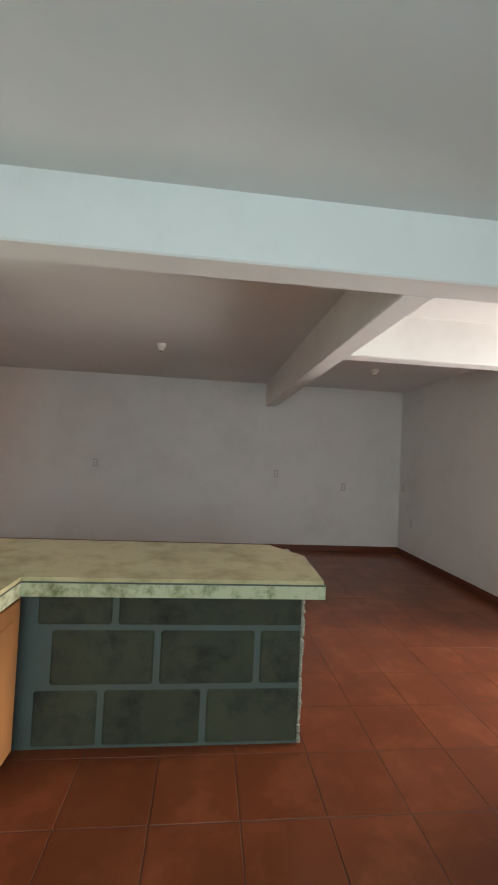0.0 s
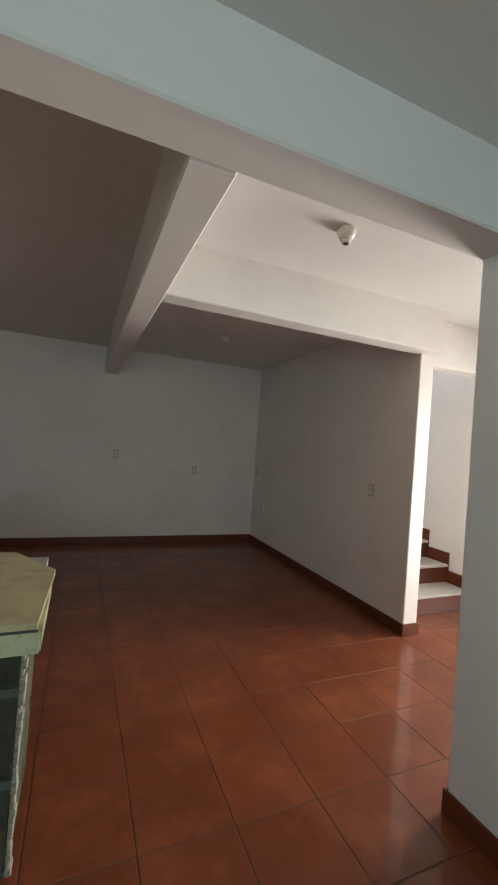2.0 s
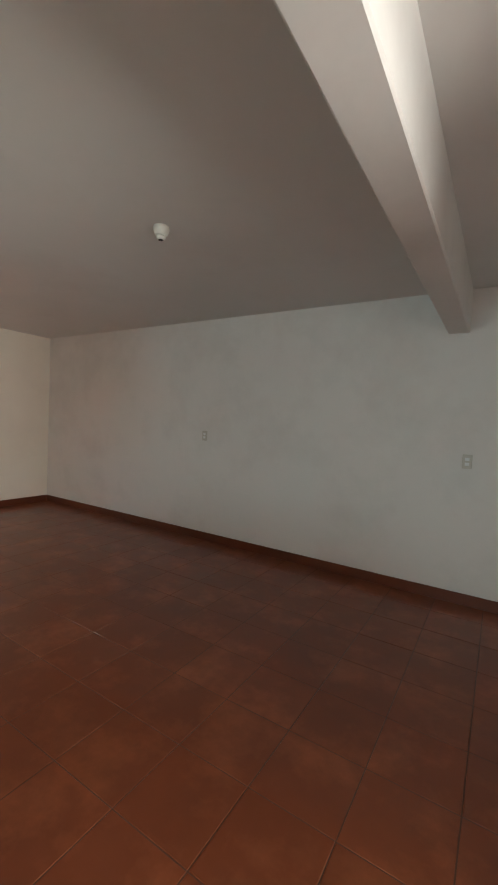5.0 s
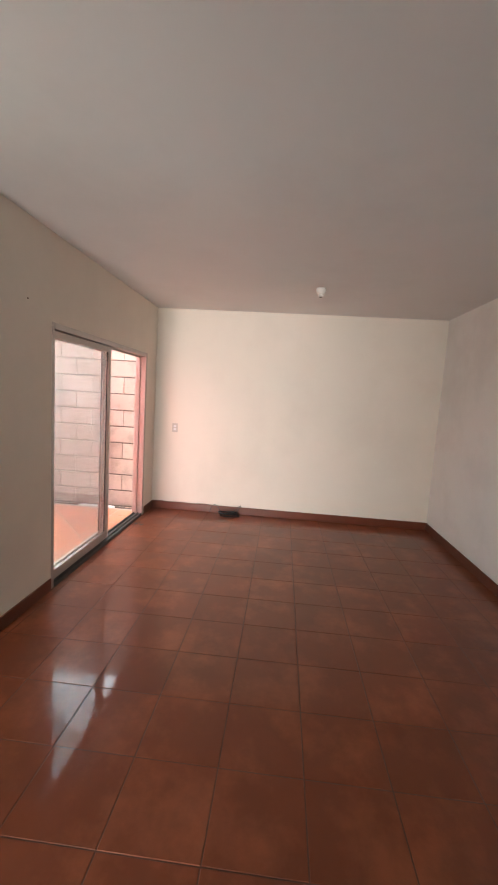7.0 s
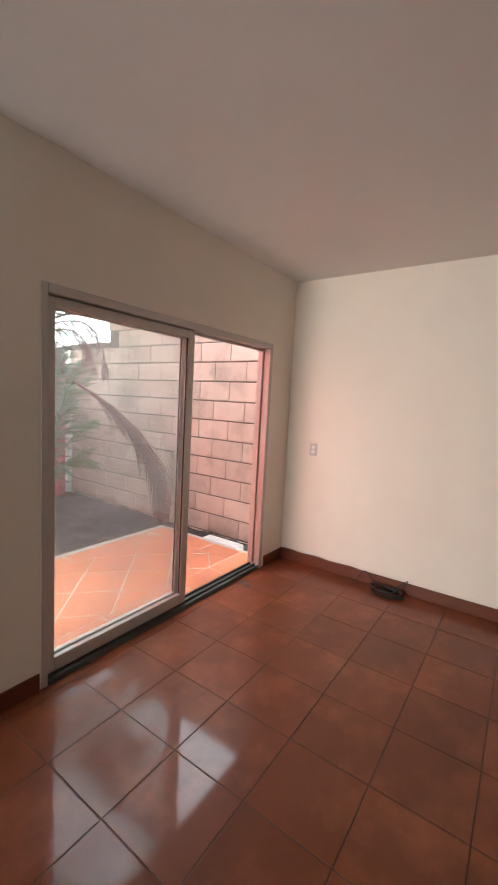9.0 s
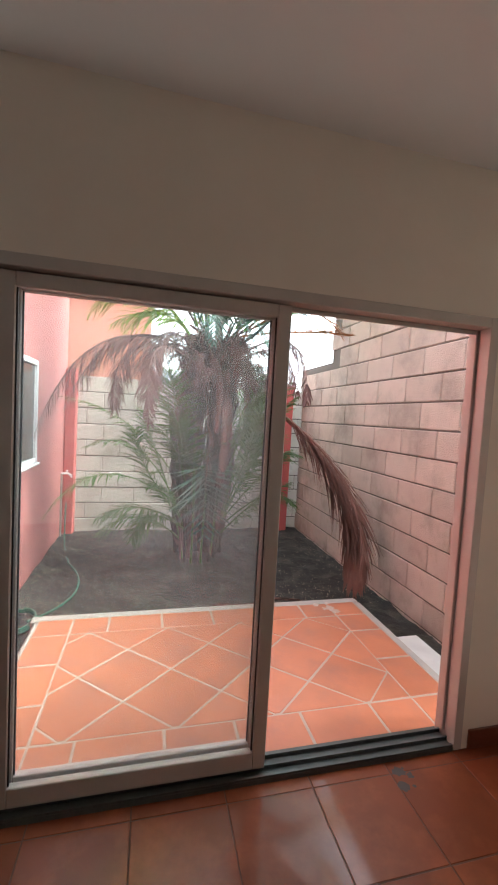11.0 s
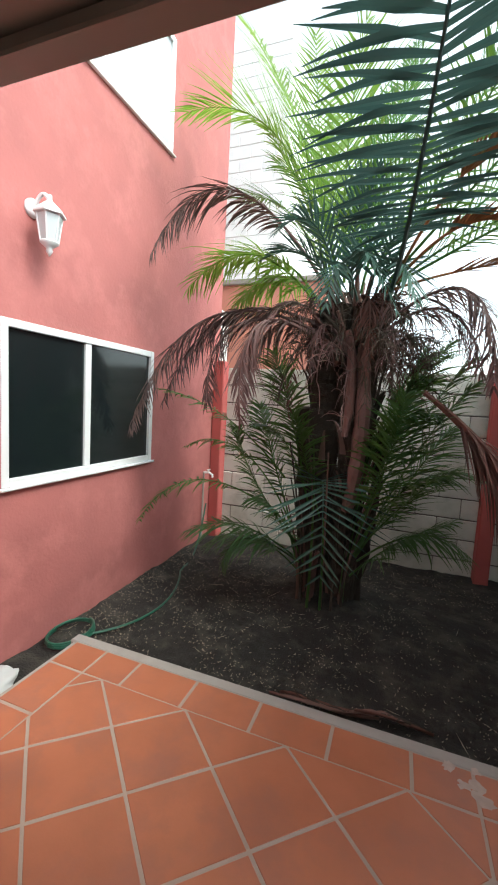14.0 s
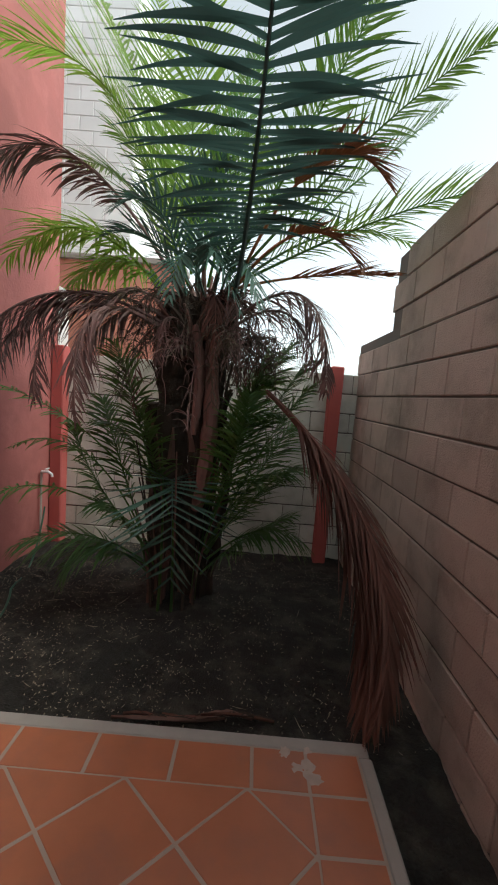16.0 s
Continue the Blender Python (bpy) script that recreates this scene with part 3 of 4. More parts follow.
for i in range(-9, 10):
    for j in range(-9, 10):
        cx, cy = 1.365 + HX * (i + j), -1.146 + HY * (i - j)
        p = clip_poly([(cx, cy), (cx + HX, cy - HY), (cx + 2 * HX, cy), (cx + HX, cy + HY)], IX0, IX1, IY0, IY1)
        if len(p) >= 3:
            ar = abs(sum(p[k][0] * p[(k + 1) % len(p)][1] - p[(k + 1) % len(p)][0] * p[k][1] for k in range(len(p)))) / 2
            if ar > 0.004:
                poly_tile(p, patio, PATIO, -0.068, -0.06)


def border(xs, ys):
    for a, b in zip(xs, xs[1:]):
        for c, d in zip(ys, ys[1:]):
            poly_tile([(a, c), (b, c), (b, d), (a, d)], patio, PATIO, -0.068, -0.06)


border([0.04, 0.295, 0.55, 0.913, 1.29, 1.67, 2.05, 2.3, 2.54], [-1.6, IY0])
border([0.04, 0.295, 0.57, 0.98, 1.34, 1.69, 2.1, 2.3, 2.54], [IY1, -0.13])
border([0.04, IX0], [IY0, -1.15, -0.8, IY1])
border([IX1, 2.54], [IY0, -1.05, -0.7, IY1])

# garden walls of concrete block


def block_wall(name, label, origin, along, length, courses, ch, bl, mat, depth, height_at, facing):
    """Block courses along x or y from origin; facing: the side of the other axis on which the blocks stand proud."""
    core = bmesh.new()
    ox, oy, oz = origin
    step = 0.8
    k = 0.0
    while k < length - 1e-6:
        e = min(k + step, length)
        h = min(height_at((k + e) / 2), courses * ch) - 0.01
        if along == "y":
            box(core, ox - depth, ox, oy - e, oy - k, oz - 0.15, oz + h)
        else:
            box(core, ox + k, ox + e, oy - depth, oy, oz - 0.15, oz + h)
        k = e
    wall = setting(name, core, GMORTAR, label, "wall")
    cache = {}
    for r in range(courses):
        s = -bl / 2 if r % 2 else 0.0
        while s < length:
            a, b = max(s, 0), min(s + bl, length)
            s += bl
            if b - a < 0.05 or (r + 1) * ch > height_at((a + b) / 2) + ch * 0.5:
                continue
            w = round(b - a, 3)
            if w not in cache:
                bm = boxes((0.003, w - 0.003, -0.03, 0.012, 0.0065, ch - 0.0065), bevel=0.006)
                me = bpy.data.meshes.new("block")
                bm.to_mesh(me)
                bm.free()
                me.materials.append(mat)
                cache[w] = me
            o = new("block", cache[w])
            wob = 0.003 * math.sin(r * 7.1 + a * 13)
            if along == "y":
                o.matrix_world = Matrix.Translation((ox + wob, oy - a, oz + r * ch)) @ Matrix.Rotation(radians(-90), 4, "Z") if facing > 0 else Matrix()
            else:
                o.matrix_world = Matrix.Translation((ox + a + w, oy - 0.0 + wob, oz + r * ch)) @ Matrix.Rotation(radians(180), 4, "Z")
                o.matrix_world = Matrix.Translation((ox + a, oy + wob, oz + r * ch))
            o.parent = wall
    return wall


# ---- red wing of the house ----
wing = tagged(thing("house_wing", (2.94, -2.3, 0), "brick red rendered two-storey house wing with white windows", "house"), kind="structure")
W1 = (-2.88, -1.36, 0.93, 1.93)
W2 = (-3.08, -1.6, 3.74, 4.71)


def pierced_wall(w, z0, z1):
    """One storey of the wing's outer wall, a single sheet of eight blocks round its window opening."""
    ys, zs = (-4.3, w[0], w[1], -0.131), (z0, w[2], w[3], z1)
    bm = bmesh.new()
    rows = {x: [[bm.verts.new((x, y, z)) for z in zs] for y in ys] for x in (2.9, 2.98)}
    for x, g in rows.items():
        for a in range(3):
            for b in range(3):
                if (a, b) != (1, 1):
                    bm.faces.new((g[a][b], g[a + 1][b], g[a + 1][b + 1], g[a][b + 1]))
    f, g = rows[2.9], rows[2.98]
    rim = [(0, k) for k in range(4)] + [(k, 3) for k in range(1, 4)] + [(3, k) for k in (2, 1, 0)] + [(2, 0), (1, 0)]
    for ring in (rim, [(1, 1), (1, 2), (2, 2), (2, 1)]):
        for (a, b), (c, d) in zip(ring, ring[1:] + ring[:1]):
            bm.faces.new((f[a][b], f[c][d], g[c][d], g[a][b]))
    bmesh.ops.recalc_face_normals(bm, faces=bm.faces[:])
    return bm


part("wall", pierced_wall(W1, -0.3, 2.8), RED, wing)
part("wall", pierced_wall(W2, 2.8, 6.6), RED, wing)
part("wall", boxes((2.98, 5.0, -4.3, -4.2, 2.8, 6.6)), RED, wing)
part("wall", boxes((2.98, 5.0, -0.23, -0.131, 2.8, 6.6)), RED, wing)
part("wall", boxes((4.9, 5.0, -4.2, -0.23, 2.8, 6.6)), RED, wing)
part("ledge", boxes((2.98, 3.2, -4.3, -0.131, 2.7, 2.8)), RED, wing)
part("roof", boxes((2.9, 5.0, -4.3, -0.131, 6.6, 6.7)), RED, wing)


def outside_window(w, glass_mat, mull):
    y0, y1, z0, z1 = w
    fr = part("window", boxes((2.893, 2.95, y0, y0 + 0.05, z0, z1), (2.893, 2.95, y1 - 0.05, y1, z0, z1), (2.893, 2.95, y0 + 0.05, y1 - 0.05, z0, z0 + 0.05),
                              (2.893, 2.95, y0 + 0.05, y1 - 0.05, z1 - 0.05, z1), (2.9, 2.94, mull - 0.03, mull + 0.03, z0 + 0.05, z1 - 0.05), bevel=0.004), ALU_W, wing, "white aluminium sliding window")
    for a, b in ((y0 + 0.05, mull - 0.03), (mull + 0.03, y1 - 0.05)):
        part("pane", boxes((2.918, 2.924, a, b, z0 + 0.05, z1 - 0.05)), glass_mat, fr)
    part("sill", boxes((2.87, 2.9, y0 - 0.02, y1 + 0.02, z0 - 0.018, z0), bevel=0.004), ALU_W, fr)


outside_window(W1, DARKGLASS, -2.06)
outside_window(W2, CURTAIN, -2.2)

lan = thing("wall_lantern", (2.9, -1.57, 2.54), "white coach lantern with frosted panes on the red wall", "wall lamp")
LX, LY = 2.76, -1.57
part("wall_plate", turned(bmesh.new(), [(0.055, 0), (0.055, -0.012), (0.03, -0.025)], (2.9, LY, 2.6), "X", 20), ALU_W, lan, smooth=True)
part("arm", tube(bmesh.new(), bezier((2.88, LY, 2.6), (2.82, LY, 2.67), (LX, LY, 2.63), 10), 0.012), ALU_W, lan)
part("roof", turned(bmesh.new(), [(0.012, 0.12), (0.016, 0.085), (0.03, 0.075), (0.075, 0.035), (0.092, 0.02), (0.092, 0.008), (0.07, 0.004)], (LX, LY, 2.54), "Z", 6), ALU_W, lan)
for k in range(6):
    a0, a1 = 2 * math.pi * k / 6, 2 * math.pi * (k + 1) / 6
    bm = bmesh.new()
    q = []
    for r, z in ((0.048, 2.4), (0.07, 2.542)):
        for a in (a0, a1):
            for rr in (r, r - 0.004):
                q.append(bm.verts.new((LX + rr * math.cos(a), LY + rr * math.sin(a), z)))
    bmesh.ops.convex_hull(bm, input=bm.verts[:])
    part("pane", bm, LANT_GLASS, lan)
    part("rib", tube(bmesh.new(), [(LX + 0.05 * math.cos(a0), LY + 0.05 * math.sin(a0), 2.398), (LX + 0.072 * math.cos(a0), LY + 0.072 * math.sin(a0), 2.544)], 0.005, 5), ALU_W, lan)
part("finial", turned(bmesh.new(), [(0.05, 2.4), (0.054, 2.39), (0.03, 2.37), (0.015, 2.36), (0.02, 2.345), (0.012, 2.33), (0.004, 2.315)], (LX, LY, 0), "Z", 12), ALU_W, lan, smooth=True)

tap = thing("garden_tap", (2.86, -3.95, 0.65), "small metal garden tap on a wall pipe", "tap")
part("pipe", tube(bmesh.new(), [(2.87, -3.95, -0.15), (2.87, -3.95, 0.66)], 0.012), CONCRETE, tap)
part("spout", tube(bmesh.new(), [(2.87, -3.95, 0.66), (2.8, -3.95, 0.665), (2.76, -3.95, 0.64), (2.755, -3.95, 0.61)], 0.014), ALU_W, tap)
part("handle", boxes((2.8, 2.815, -3.985, -3.915, 0.69, 0.7), (2.803, 2.812, -3.955, -3.945, 0.665, 0.69)), ALU_W, tap)

# posts in the garden corners
for x in (-0.16, 2.83):
    setting("post", boxes((x - 0.07, x + 0.065, -4.3, -4.15, -0.3, 2.0), bevel=0.012), POST, "pinkish red painted concrete corner post", "post")

# neighbours beyond the back wall
nb = tagged(thing("neighbour_house", (3.6, -6.0, -0.3), "whitewashed brick side of a neighbouring house", "house"), kind="structure")
part("wall", boxes((2.72, 8, -9, -6.02, -0.3, 7.3)), FARWHITE, nb)
tmp_mesh = {}
for r in range(28):
    for k in range(7):
        x0 = 2.72 + k * 0.4 - (0.2 if r % 2 else 0)
        a, b = max(x0, 2.72), x0 + 0.4
        z0 = 1.6 + r * 0.2
        if z0 > 7.1:
            continue
        w = round(b - a, 2)
        if w not in tmp_mesh:
            bm = boxes((0.006, w - 0.006, -0.03, 0.012, 0.006, 0.194), bevel=0.006)
            tmp_mesh[w] = bpy.data.meshes.new("brick")
            bm.to_mesh(tmp_mesh[w])
            bm.free()
            tmp_mesh[w].materials.append(FARWHITE)
        o = new("brick", tmp_mesh[w])
        o.parent = nb
        o.matrix_parent_inverse = nb.matrix_world.inverted()
        o.matrix_basis = Matrix.Translation((a, -6.02, z0))
fp = tagged(thing("salmon_house", (2.2, -5.7, -0.3), "low salmon-painted neighbouring house with a flat roof", "house"), kind="structure")
part("wall", boxes((1.85, 3.6, -5.95, -5.4, -0.3, 3.25)), FARPINK, fp)
part("roof", boxes((1.8, 3.65, -5.98, -5.36, 3.25, 3.33), bevel=0.01), CONCRETE, fp)

# ---- palm ----


def frond(name, parent, pts, mat, leaf_len, width, stations, spread=1.15, hang=0.25, curl=0.2, ragged=0.0, seed=0, stem=0.012, bare=0.18, label="", tilt=0.0, close=0.4):
    """Pinnate leaf: a tapering midrib along the curve and paired, folded, drooping leaflets."""
    rn = random.Random(seed)
    a, b, c = pts
    ray = bezier(a, b, c, stations + 1)
    bm = bmesh.new()
    tube(bm, ray[::2] if len(ray) > 12 else ray, lambda t: stem * (1 - 0.85 * t), 5)
    for i in range(int(stations * bare), stations + 1):
        t = i / stations
        tan = (ray[min(i + 1, stations)] - ray[max(i - 1, 0)]).normalized()
        side = tan.cross(Vector((0, 0, 1)))
        if side.length < 0.15:
            side = tan.cross(Vector((0.3, 1, 0)))
        side.normalize()
        side = Matrix.Rotation(tilt, 3, tan) @ side
        up = side.cross(tan)
        u = (t - bare) / (1 - bare)
        prof = (0.45 + 0.55 * math.sin(math.pi * min(1, u * 0.9 + 0.1))) * (1 - 0.45 * u * u)
        for sg in (-1, 1):
            if rn.random() < ragged * 0.5:
                continue
            L = leaf_len * prof * rn.uniform(0.85, 1.1) * (1 - ragged * rn.random() * 0.4)
            sp = spread * (1 - close * u) * rn.uniform(0.85, 1.15)
            d = (tan * math.cos(sp) + side * sg * math.sin(sp) + up * (0.25 - hang * rn.uniform(0.4, 1.6))).normalized()
            p = ray[i].copy()
            w = width * rn.uniform(0.8, 1.15)
            prev = None
            segs = 5
            for s in range(segs + 1):
                f_ = s / segs
                ww = w * (0.55 + 0.9 * f_ if f_ < 0.35 else 1.0 - 0.0 * f_) * (1 - max(0, f_ - 0.35) / 0.65 * 0.93)
                wd = d.cross(up)
                wd = wd.normalized() if wd.length > 1e-3 else side
                nrm = wd.cross(d).normalized()
                row = (bm.verts.new(p + wd * ww + nrm * ww * 0.35), bm.verts.new(p), bm.verts.new(p - wd * ww + nrm * ww * 0.35))
                if prev:
                    bm.faces.new((prev[0], prev[1], row[1], row[0]))
                    bm.faces.new((prev[1], prev[2], row[2], row[1]))
                prev = row
                p = p + d * (L / segs)
                d = (d + Vector((0, 0, -1)) * hang * (0.25 + 0.75 * f_) * 0.55 + Vector((rn.uniform(-1, 1), rn.uniform(-1, 1), rn.uniform(-1, 1))) * curl * 0.3).normalized()
    return part(name, bm, mat, parent, label)


PX, PY = 1.22, -3.1
palm = thing("palm_tree", (PX, PY, GZ), "clumped palm with green crown and drooping dead fronds", "palm tree")
stems = [((1.30, -3.28, GZ - 0.05), (1.36, -3.2, 1.1), (1.25, -3.1, 2.35), 0.14), ((1.1, -3.2, GZ - 0.05), (1.07, -3.06, 1.1), (1.0, -2.95, 2.3), 0.11),
         ((1.42, -3.2, GZ - 0.05), (1.5, -3.25, 0.7), (1.55, -3.2, 1.5), 0.05), ((1.0, -3.2, GZ - 0.05), (0.9, -3.2, 0.6), (0.85, -3.15, 1.3), 0.045)]
for a, b, c, r in stems:
    path_ = bezier(a, b, c, 60)
    rn = random.Random(int(r * 1000))
    bm = bmesh.new()
    tube(bm, path_, lambda t, r=r: r * (1.15 - 0.2 * t + 0.03 * math.sin(t * 140)) * (1 + 0.35 * max(0, t - 0.75) * 4), 14)
    for v in bm.verts:
        v.co += Vector((noise.noise(v.co * 9), noise.noise(v.co * 9 + Vector((5, 0, 0))), 0)) * 0.025
    part("trunk", bm, TRUNK, palm, smooth=False)
# old leaf sheaths clasping the stems
rn = random.Random(3)
for k in range(130):
    a, b, c, r = stems[0] if k % 2 else stems[1]
    t = rn.uniform(0.04, 1.0)
    p = bezier(a, b, c, 60)[int(t * 59)]
    an = rn.uniform(0, 6.28)
    o = Vector((math.cos(an), math.sin(an), 0))
    s = Vector((-math.sin(an), math.cos(an), 0))
    L, w = rn.uniform(0.18, 0.45), rn.uniform(0.025, 0.055)
    bm = bmesh.new()
    prev = None
    for i in range(7):
        f_ = i / 6
        q = p + o * (r * 1.05 + 0.015 + 0.07 * f_ * f_) + Vector((0, 0, L * (f_ - 0.4)))
        ww = w * (1 - 0.75 * f_)
        row = (bm.verts.new(q + s * ww - o * ww * 0.5), bm.verts.new(q + o * 0.008), bm.verts.new(q - s * ww - o * ww * 0.5))
        if prev:
            bm.faces.new((prev[0], prev[1], row[1], row[0]))
            bm.faces.new((prev[1], prev[2], row[2], row[1]))
        prev = row
    part("leaf_sheath", bm, BOOT if rn.random() < 0.22 else TRUNK, palm)
part("leaf_sheath", tube(bmesh.new(), bezier((1.06, -2.82, 0.72), (1.0, -2.83, 1.35), (1.04, -2.86, 1.98), 16), lambda t: 0.03 + 0.03 * math.sin(0.4 + t * 2.4) + 0.006 * math.sin(t * 31), 10), SHEATH, palm, "dry pinkish leaf sheath")
part("leaf_sheath", tube(bmesh.new(), bezier((1.12, -2.8, 1.3), (1.1, -2.82, 1.75), (1.16, -2.85, 2.1), 12), lambda t: 0.018 + 0.022 * math.sin(0.3 + t * 2.5), 9), SHEATH, palm, "dry pinkish leaf sheath")
part("cut_shoot", tube(bmesh.new(), bezier((1.34, -3.02, GZ), (1.32, -2.99, 0.05), (1.29, -3.0, 0.3), 8), lambda t: 0.04 * (1 - 0.5 * t), 7), SHEATH, palm, "cut pinkish shoot")

# old brown frond bases and matted fibre where the crown opens
rn = random.Random(71)
for k in range(46):
    an = rn.uniform(0, 6.28)
    o = Vector((math.cos(an), math.sin(an) * 0.8, 0))
    p = Vector((1.12, -2.98, rn.uniform(1.75, 2.3))) + o * 0.12
    e = p + o * rn.uniform(0.12, 0.26) + Vector((0, 0, rn.uniform(0.12, 0.4)))
    part("frond_base", tube(bmesh.new(), bezier(p, (p + e) / 2 - o * 0.03, e, 7), lambda t: 0.03 * (1 - 0.6 * t), 6), (BOOT, TRUNK, DEADRED, TRUNK)[k % 4], palm)


def fronds(name, rows, mat, leaf, width, gap, label="", **more):
    """One pinnate leaf for each row: foot, middle and tip of its midrib."""
    for i, (foot, mid, tip) in enumerate(rows):
        length = (Vector(mid) - Vector(foot)).length + (Vector(tip) - Vector(mid)).length
        frond(name, palm, (foot, mid, tip), mat, leaf, width, max(14, int(length / gap)), label=label, seed=len(name) * 31 + i * 7 + int(leaf * 900), **more)


# upright living crown, lit through from behind
fronds("frond", [
    ((1.29, -3.0, 2.5), (1.53, -3.2, 3.55), (1.73, -3.5, 4.8)),
    ((1.24, -3.0, 2.5), (1.28, -2.95, 3.45), (1.2, -2.9, 4.3)),
    ((1.33, -3.0, 2.5), (1.85, -2.95, 3.65), (2.58, -2.8, 3.87)),
    ((1.29, -3.0, 2.5), (1.72, -3.1, 3.8), (2.35, -3.3, 4.9)),
    ((1.2, -3.1, 2.5), (1.42, -3.3, 3.5), (1.5, -3.7, 4.2)),
    ((1.35, -3.0, 2.45), (1.62, -3.1, 3.2), (1.95, -3.0, 3.75)),
], FROND_Y, 0.66, 0.0115, 0.046, spread=0.85, hang=0.2, bare=0.16, stem=0.013)
fronds("frond", [
    ((1.2, -3.0, 2.5), (1.05, -3.3, 3.6), (0.88, -3.6, 4.6)),
    ((1.37, -3.0, 2.45), (1.8, -3.25, 3.2), (2.4, -3.5, 3.5)),
    ((1.15, -3.0, 2.45), (1.0, -2.9, 3.2), (0.8, -2.8, 3.9)),
    ((1.25, -2.95, 2.4), (1.45, -2.8, 3.0), (1.75, -2.7, 3.3)),
    ((1.1, -2.95, 2.4), (0.95, -2.75, 2.9), (0.75, -2.6, 3.2)),
], FROND, 0.56, 0.0105, 0.04, spread=0.9, hang=0.24, bare=0.15, stem=0.012)
# arching green fronds beside the dead ones
fronds("frond", [((1.44, -2.95, 2.33), (1.92, -2.7, 2.66), (2.4, -2.6, 2.4)), ((1.46, -3.0, 2.4), (1.95, -3.1, 2.8), (2.55, -3.2, 2.72)),
                 ((1.4, -3.0, 2.3), (1.75, -2.9, 2.55), (2.1, -2.85, 2.3)), ((1.4, -3.05, 2.35), (1.8, -3.2, 2.6), (2.25, -3.3, 2.45))],
       FROND_Y, 0.54, 0.0125, 0.032, spread=1.15, hang=0.42, bare=0.2)
# stiff grey-green fronds at the front of the crown
fronds("frond", [((1.24, -2.85, 2.3), (1.4, -2.62, 2.78), (1.62, -2.4, 2.68)), ((1.16, -2.8, 2.35), (1.07, -2.55, 2.57), (0.82, -2.4, 2.15)),
                 ((1.04, -2.85, 2.3), (0.9, -2.6, 2.62), (0.67, -2.4, 2.63)), ((1.1, -2.8, 2.3), (1.2, -2.55, 2.5), (1.25, -2.4, 2.2)),
                 ((1.0, -2.85, 2.3), (0.85, -2.6, 2.5), (0.7, -2.45, 2.2)), ((1.15, -2.9, 2.35), (1.15, -2.75, 2.85), (1.0, -2.6, 3.1)),
                 ((1.25, -2.9, 2.35), (1.5, -2.75, 2.65), (1.75, -2.6, 2.6))],
       FROND_B, 0.36, 0.013, 0.034, spread=0.85, hang=0.22, bare=0.2)
# fronds leaning over the boundary wall
fronds("frond", [
    ((0.9, -2.85, 2.4), (0.03, -2.5, 2.75), (-0.55, -2.2, 2.85)),
    ((0.9, -2.85, 2.45), (0.15, -2.5, 3.19), (-0.4, -2.2, 3.55)),
    ((0.95, -2.9, 2.45), (0.45, -2.8, 3.5), (0.05, -2.7, 4.3)),
    ((0.9, -2.9, 2.4), (0.25, -2.9, 2.82), (-0.33, -2.9, 2.8)),
    ((0.9, -2.9, 2.45), (0.14, -2.8, 3.1), (-0.45, -2.8, 3.65)),
    ((0.95, -2.85, 2.45), (0.5, -2.3, 3.1), (0.2, -1.9, 3.6)),
], FROND, 0.44, 0.0095, 0.034, spread=1.15, hang=0.16, bare=0.2, stem=0.012)
# the large frond arching over the patio, its backlit darkness put into the colour
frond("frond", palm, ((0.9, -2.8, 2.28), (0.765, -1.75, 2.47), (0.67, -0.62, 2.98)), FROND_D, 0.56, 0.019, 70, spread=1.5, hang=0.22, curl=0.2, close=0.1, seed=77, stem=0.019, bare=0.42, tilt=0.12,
      label="blue-green frond overhanging the patio, coloured dark as if backlit")
# withered orange-brown fronds among the green
fronds("dead_frond", [((0.85, -2.75, 2.4), (0.5, -2.1, 2.5), (0.23, -1.8, 2.25)), ((0.85, -2.7, 2.42), (0.5, -1.85, 2.68), (0.22, -1.5, 2.47)), ((0.9, -2.75, 2.35), (0.43, -2.45, 2.38), (-0.05, -2.2, 2.35))],
       WITHER, 0.3, 0.012, 0.03, "withered orange-brown frond", spread=0.45, hang=0.14, curl=0.2, bare=0.42)
# long dead fronds hanging out of the crown
fronds("dead_frond", [
    ((1.4, -2.95, 2.5), (2.12, -2.65, 3.14), (2.69, -2.5, 2.65)),
    ((1.4, -2.9, 2.1), (2.25, -2.58, 2.14), (2.81, -2.45, 1.25)),
    ((1.4, -2.92, 2.15), (2.1, -2.7, 2.2), (2.6, -2.6, 1.5)),
    ((1.4, -2.9, 2.05), (1.79, -2.55, 2.08), (1.82, -2.4, 1.4)),
    ((1.4, -2.9, 2.08), (2.0, -2.62, 2.1), (2.15, -2.5, 1.5)),
    ((1.4, -2.95, 2.2), (1.7, -2.8, 2.3), (1.95, -2.7, 1.85)),
    ((1.35, -3.0, 2.15), (1.8, -3.1, 2.2), (2.2, -3.15, 1.7)),
    ((0.9, -2.88, 2.15), (0.4, -2.62, 2.3), (0.22, -2.5, 1.7)),
    ((0.9, -2.9, 2.1), (0.5, -2.7, 2.2), (0.27, -2.7, 1.8)),
], DEAD, 0.45, 0.0098, 0.017, "brown dried drooping frond", spread=0.75, hang=0.62, curl=0.3, ragged=0.25, bare=0.2, stem=0.014)
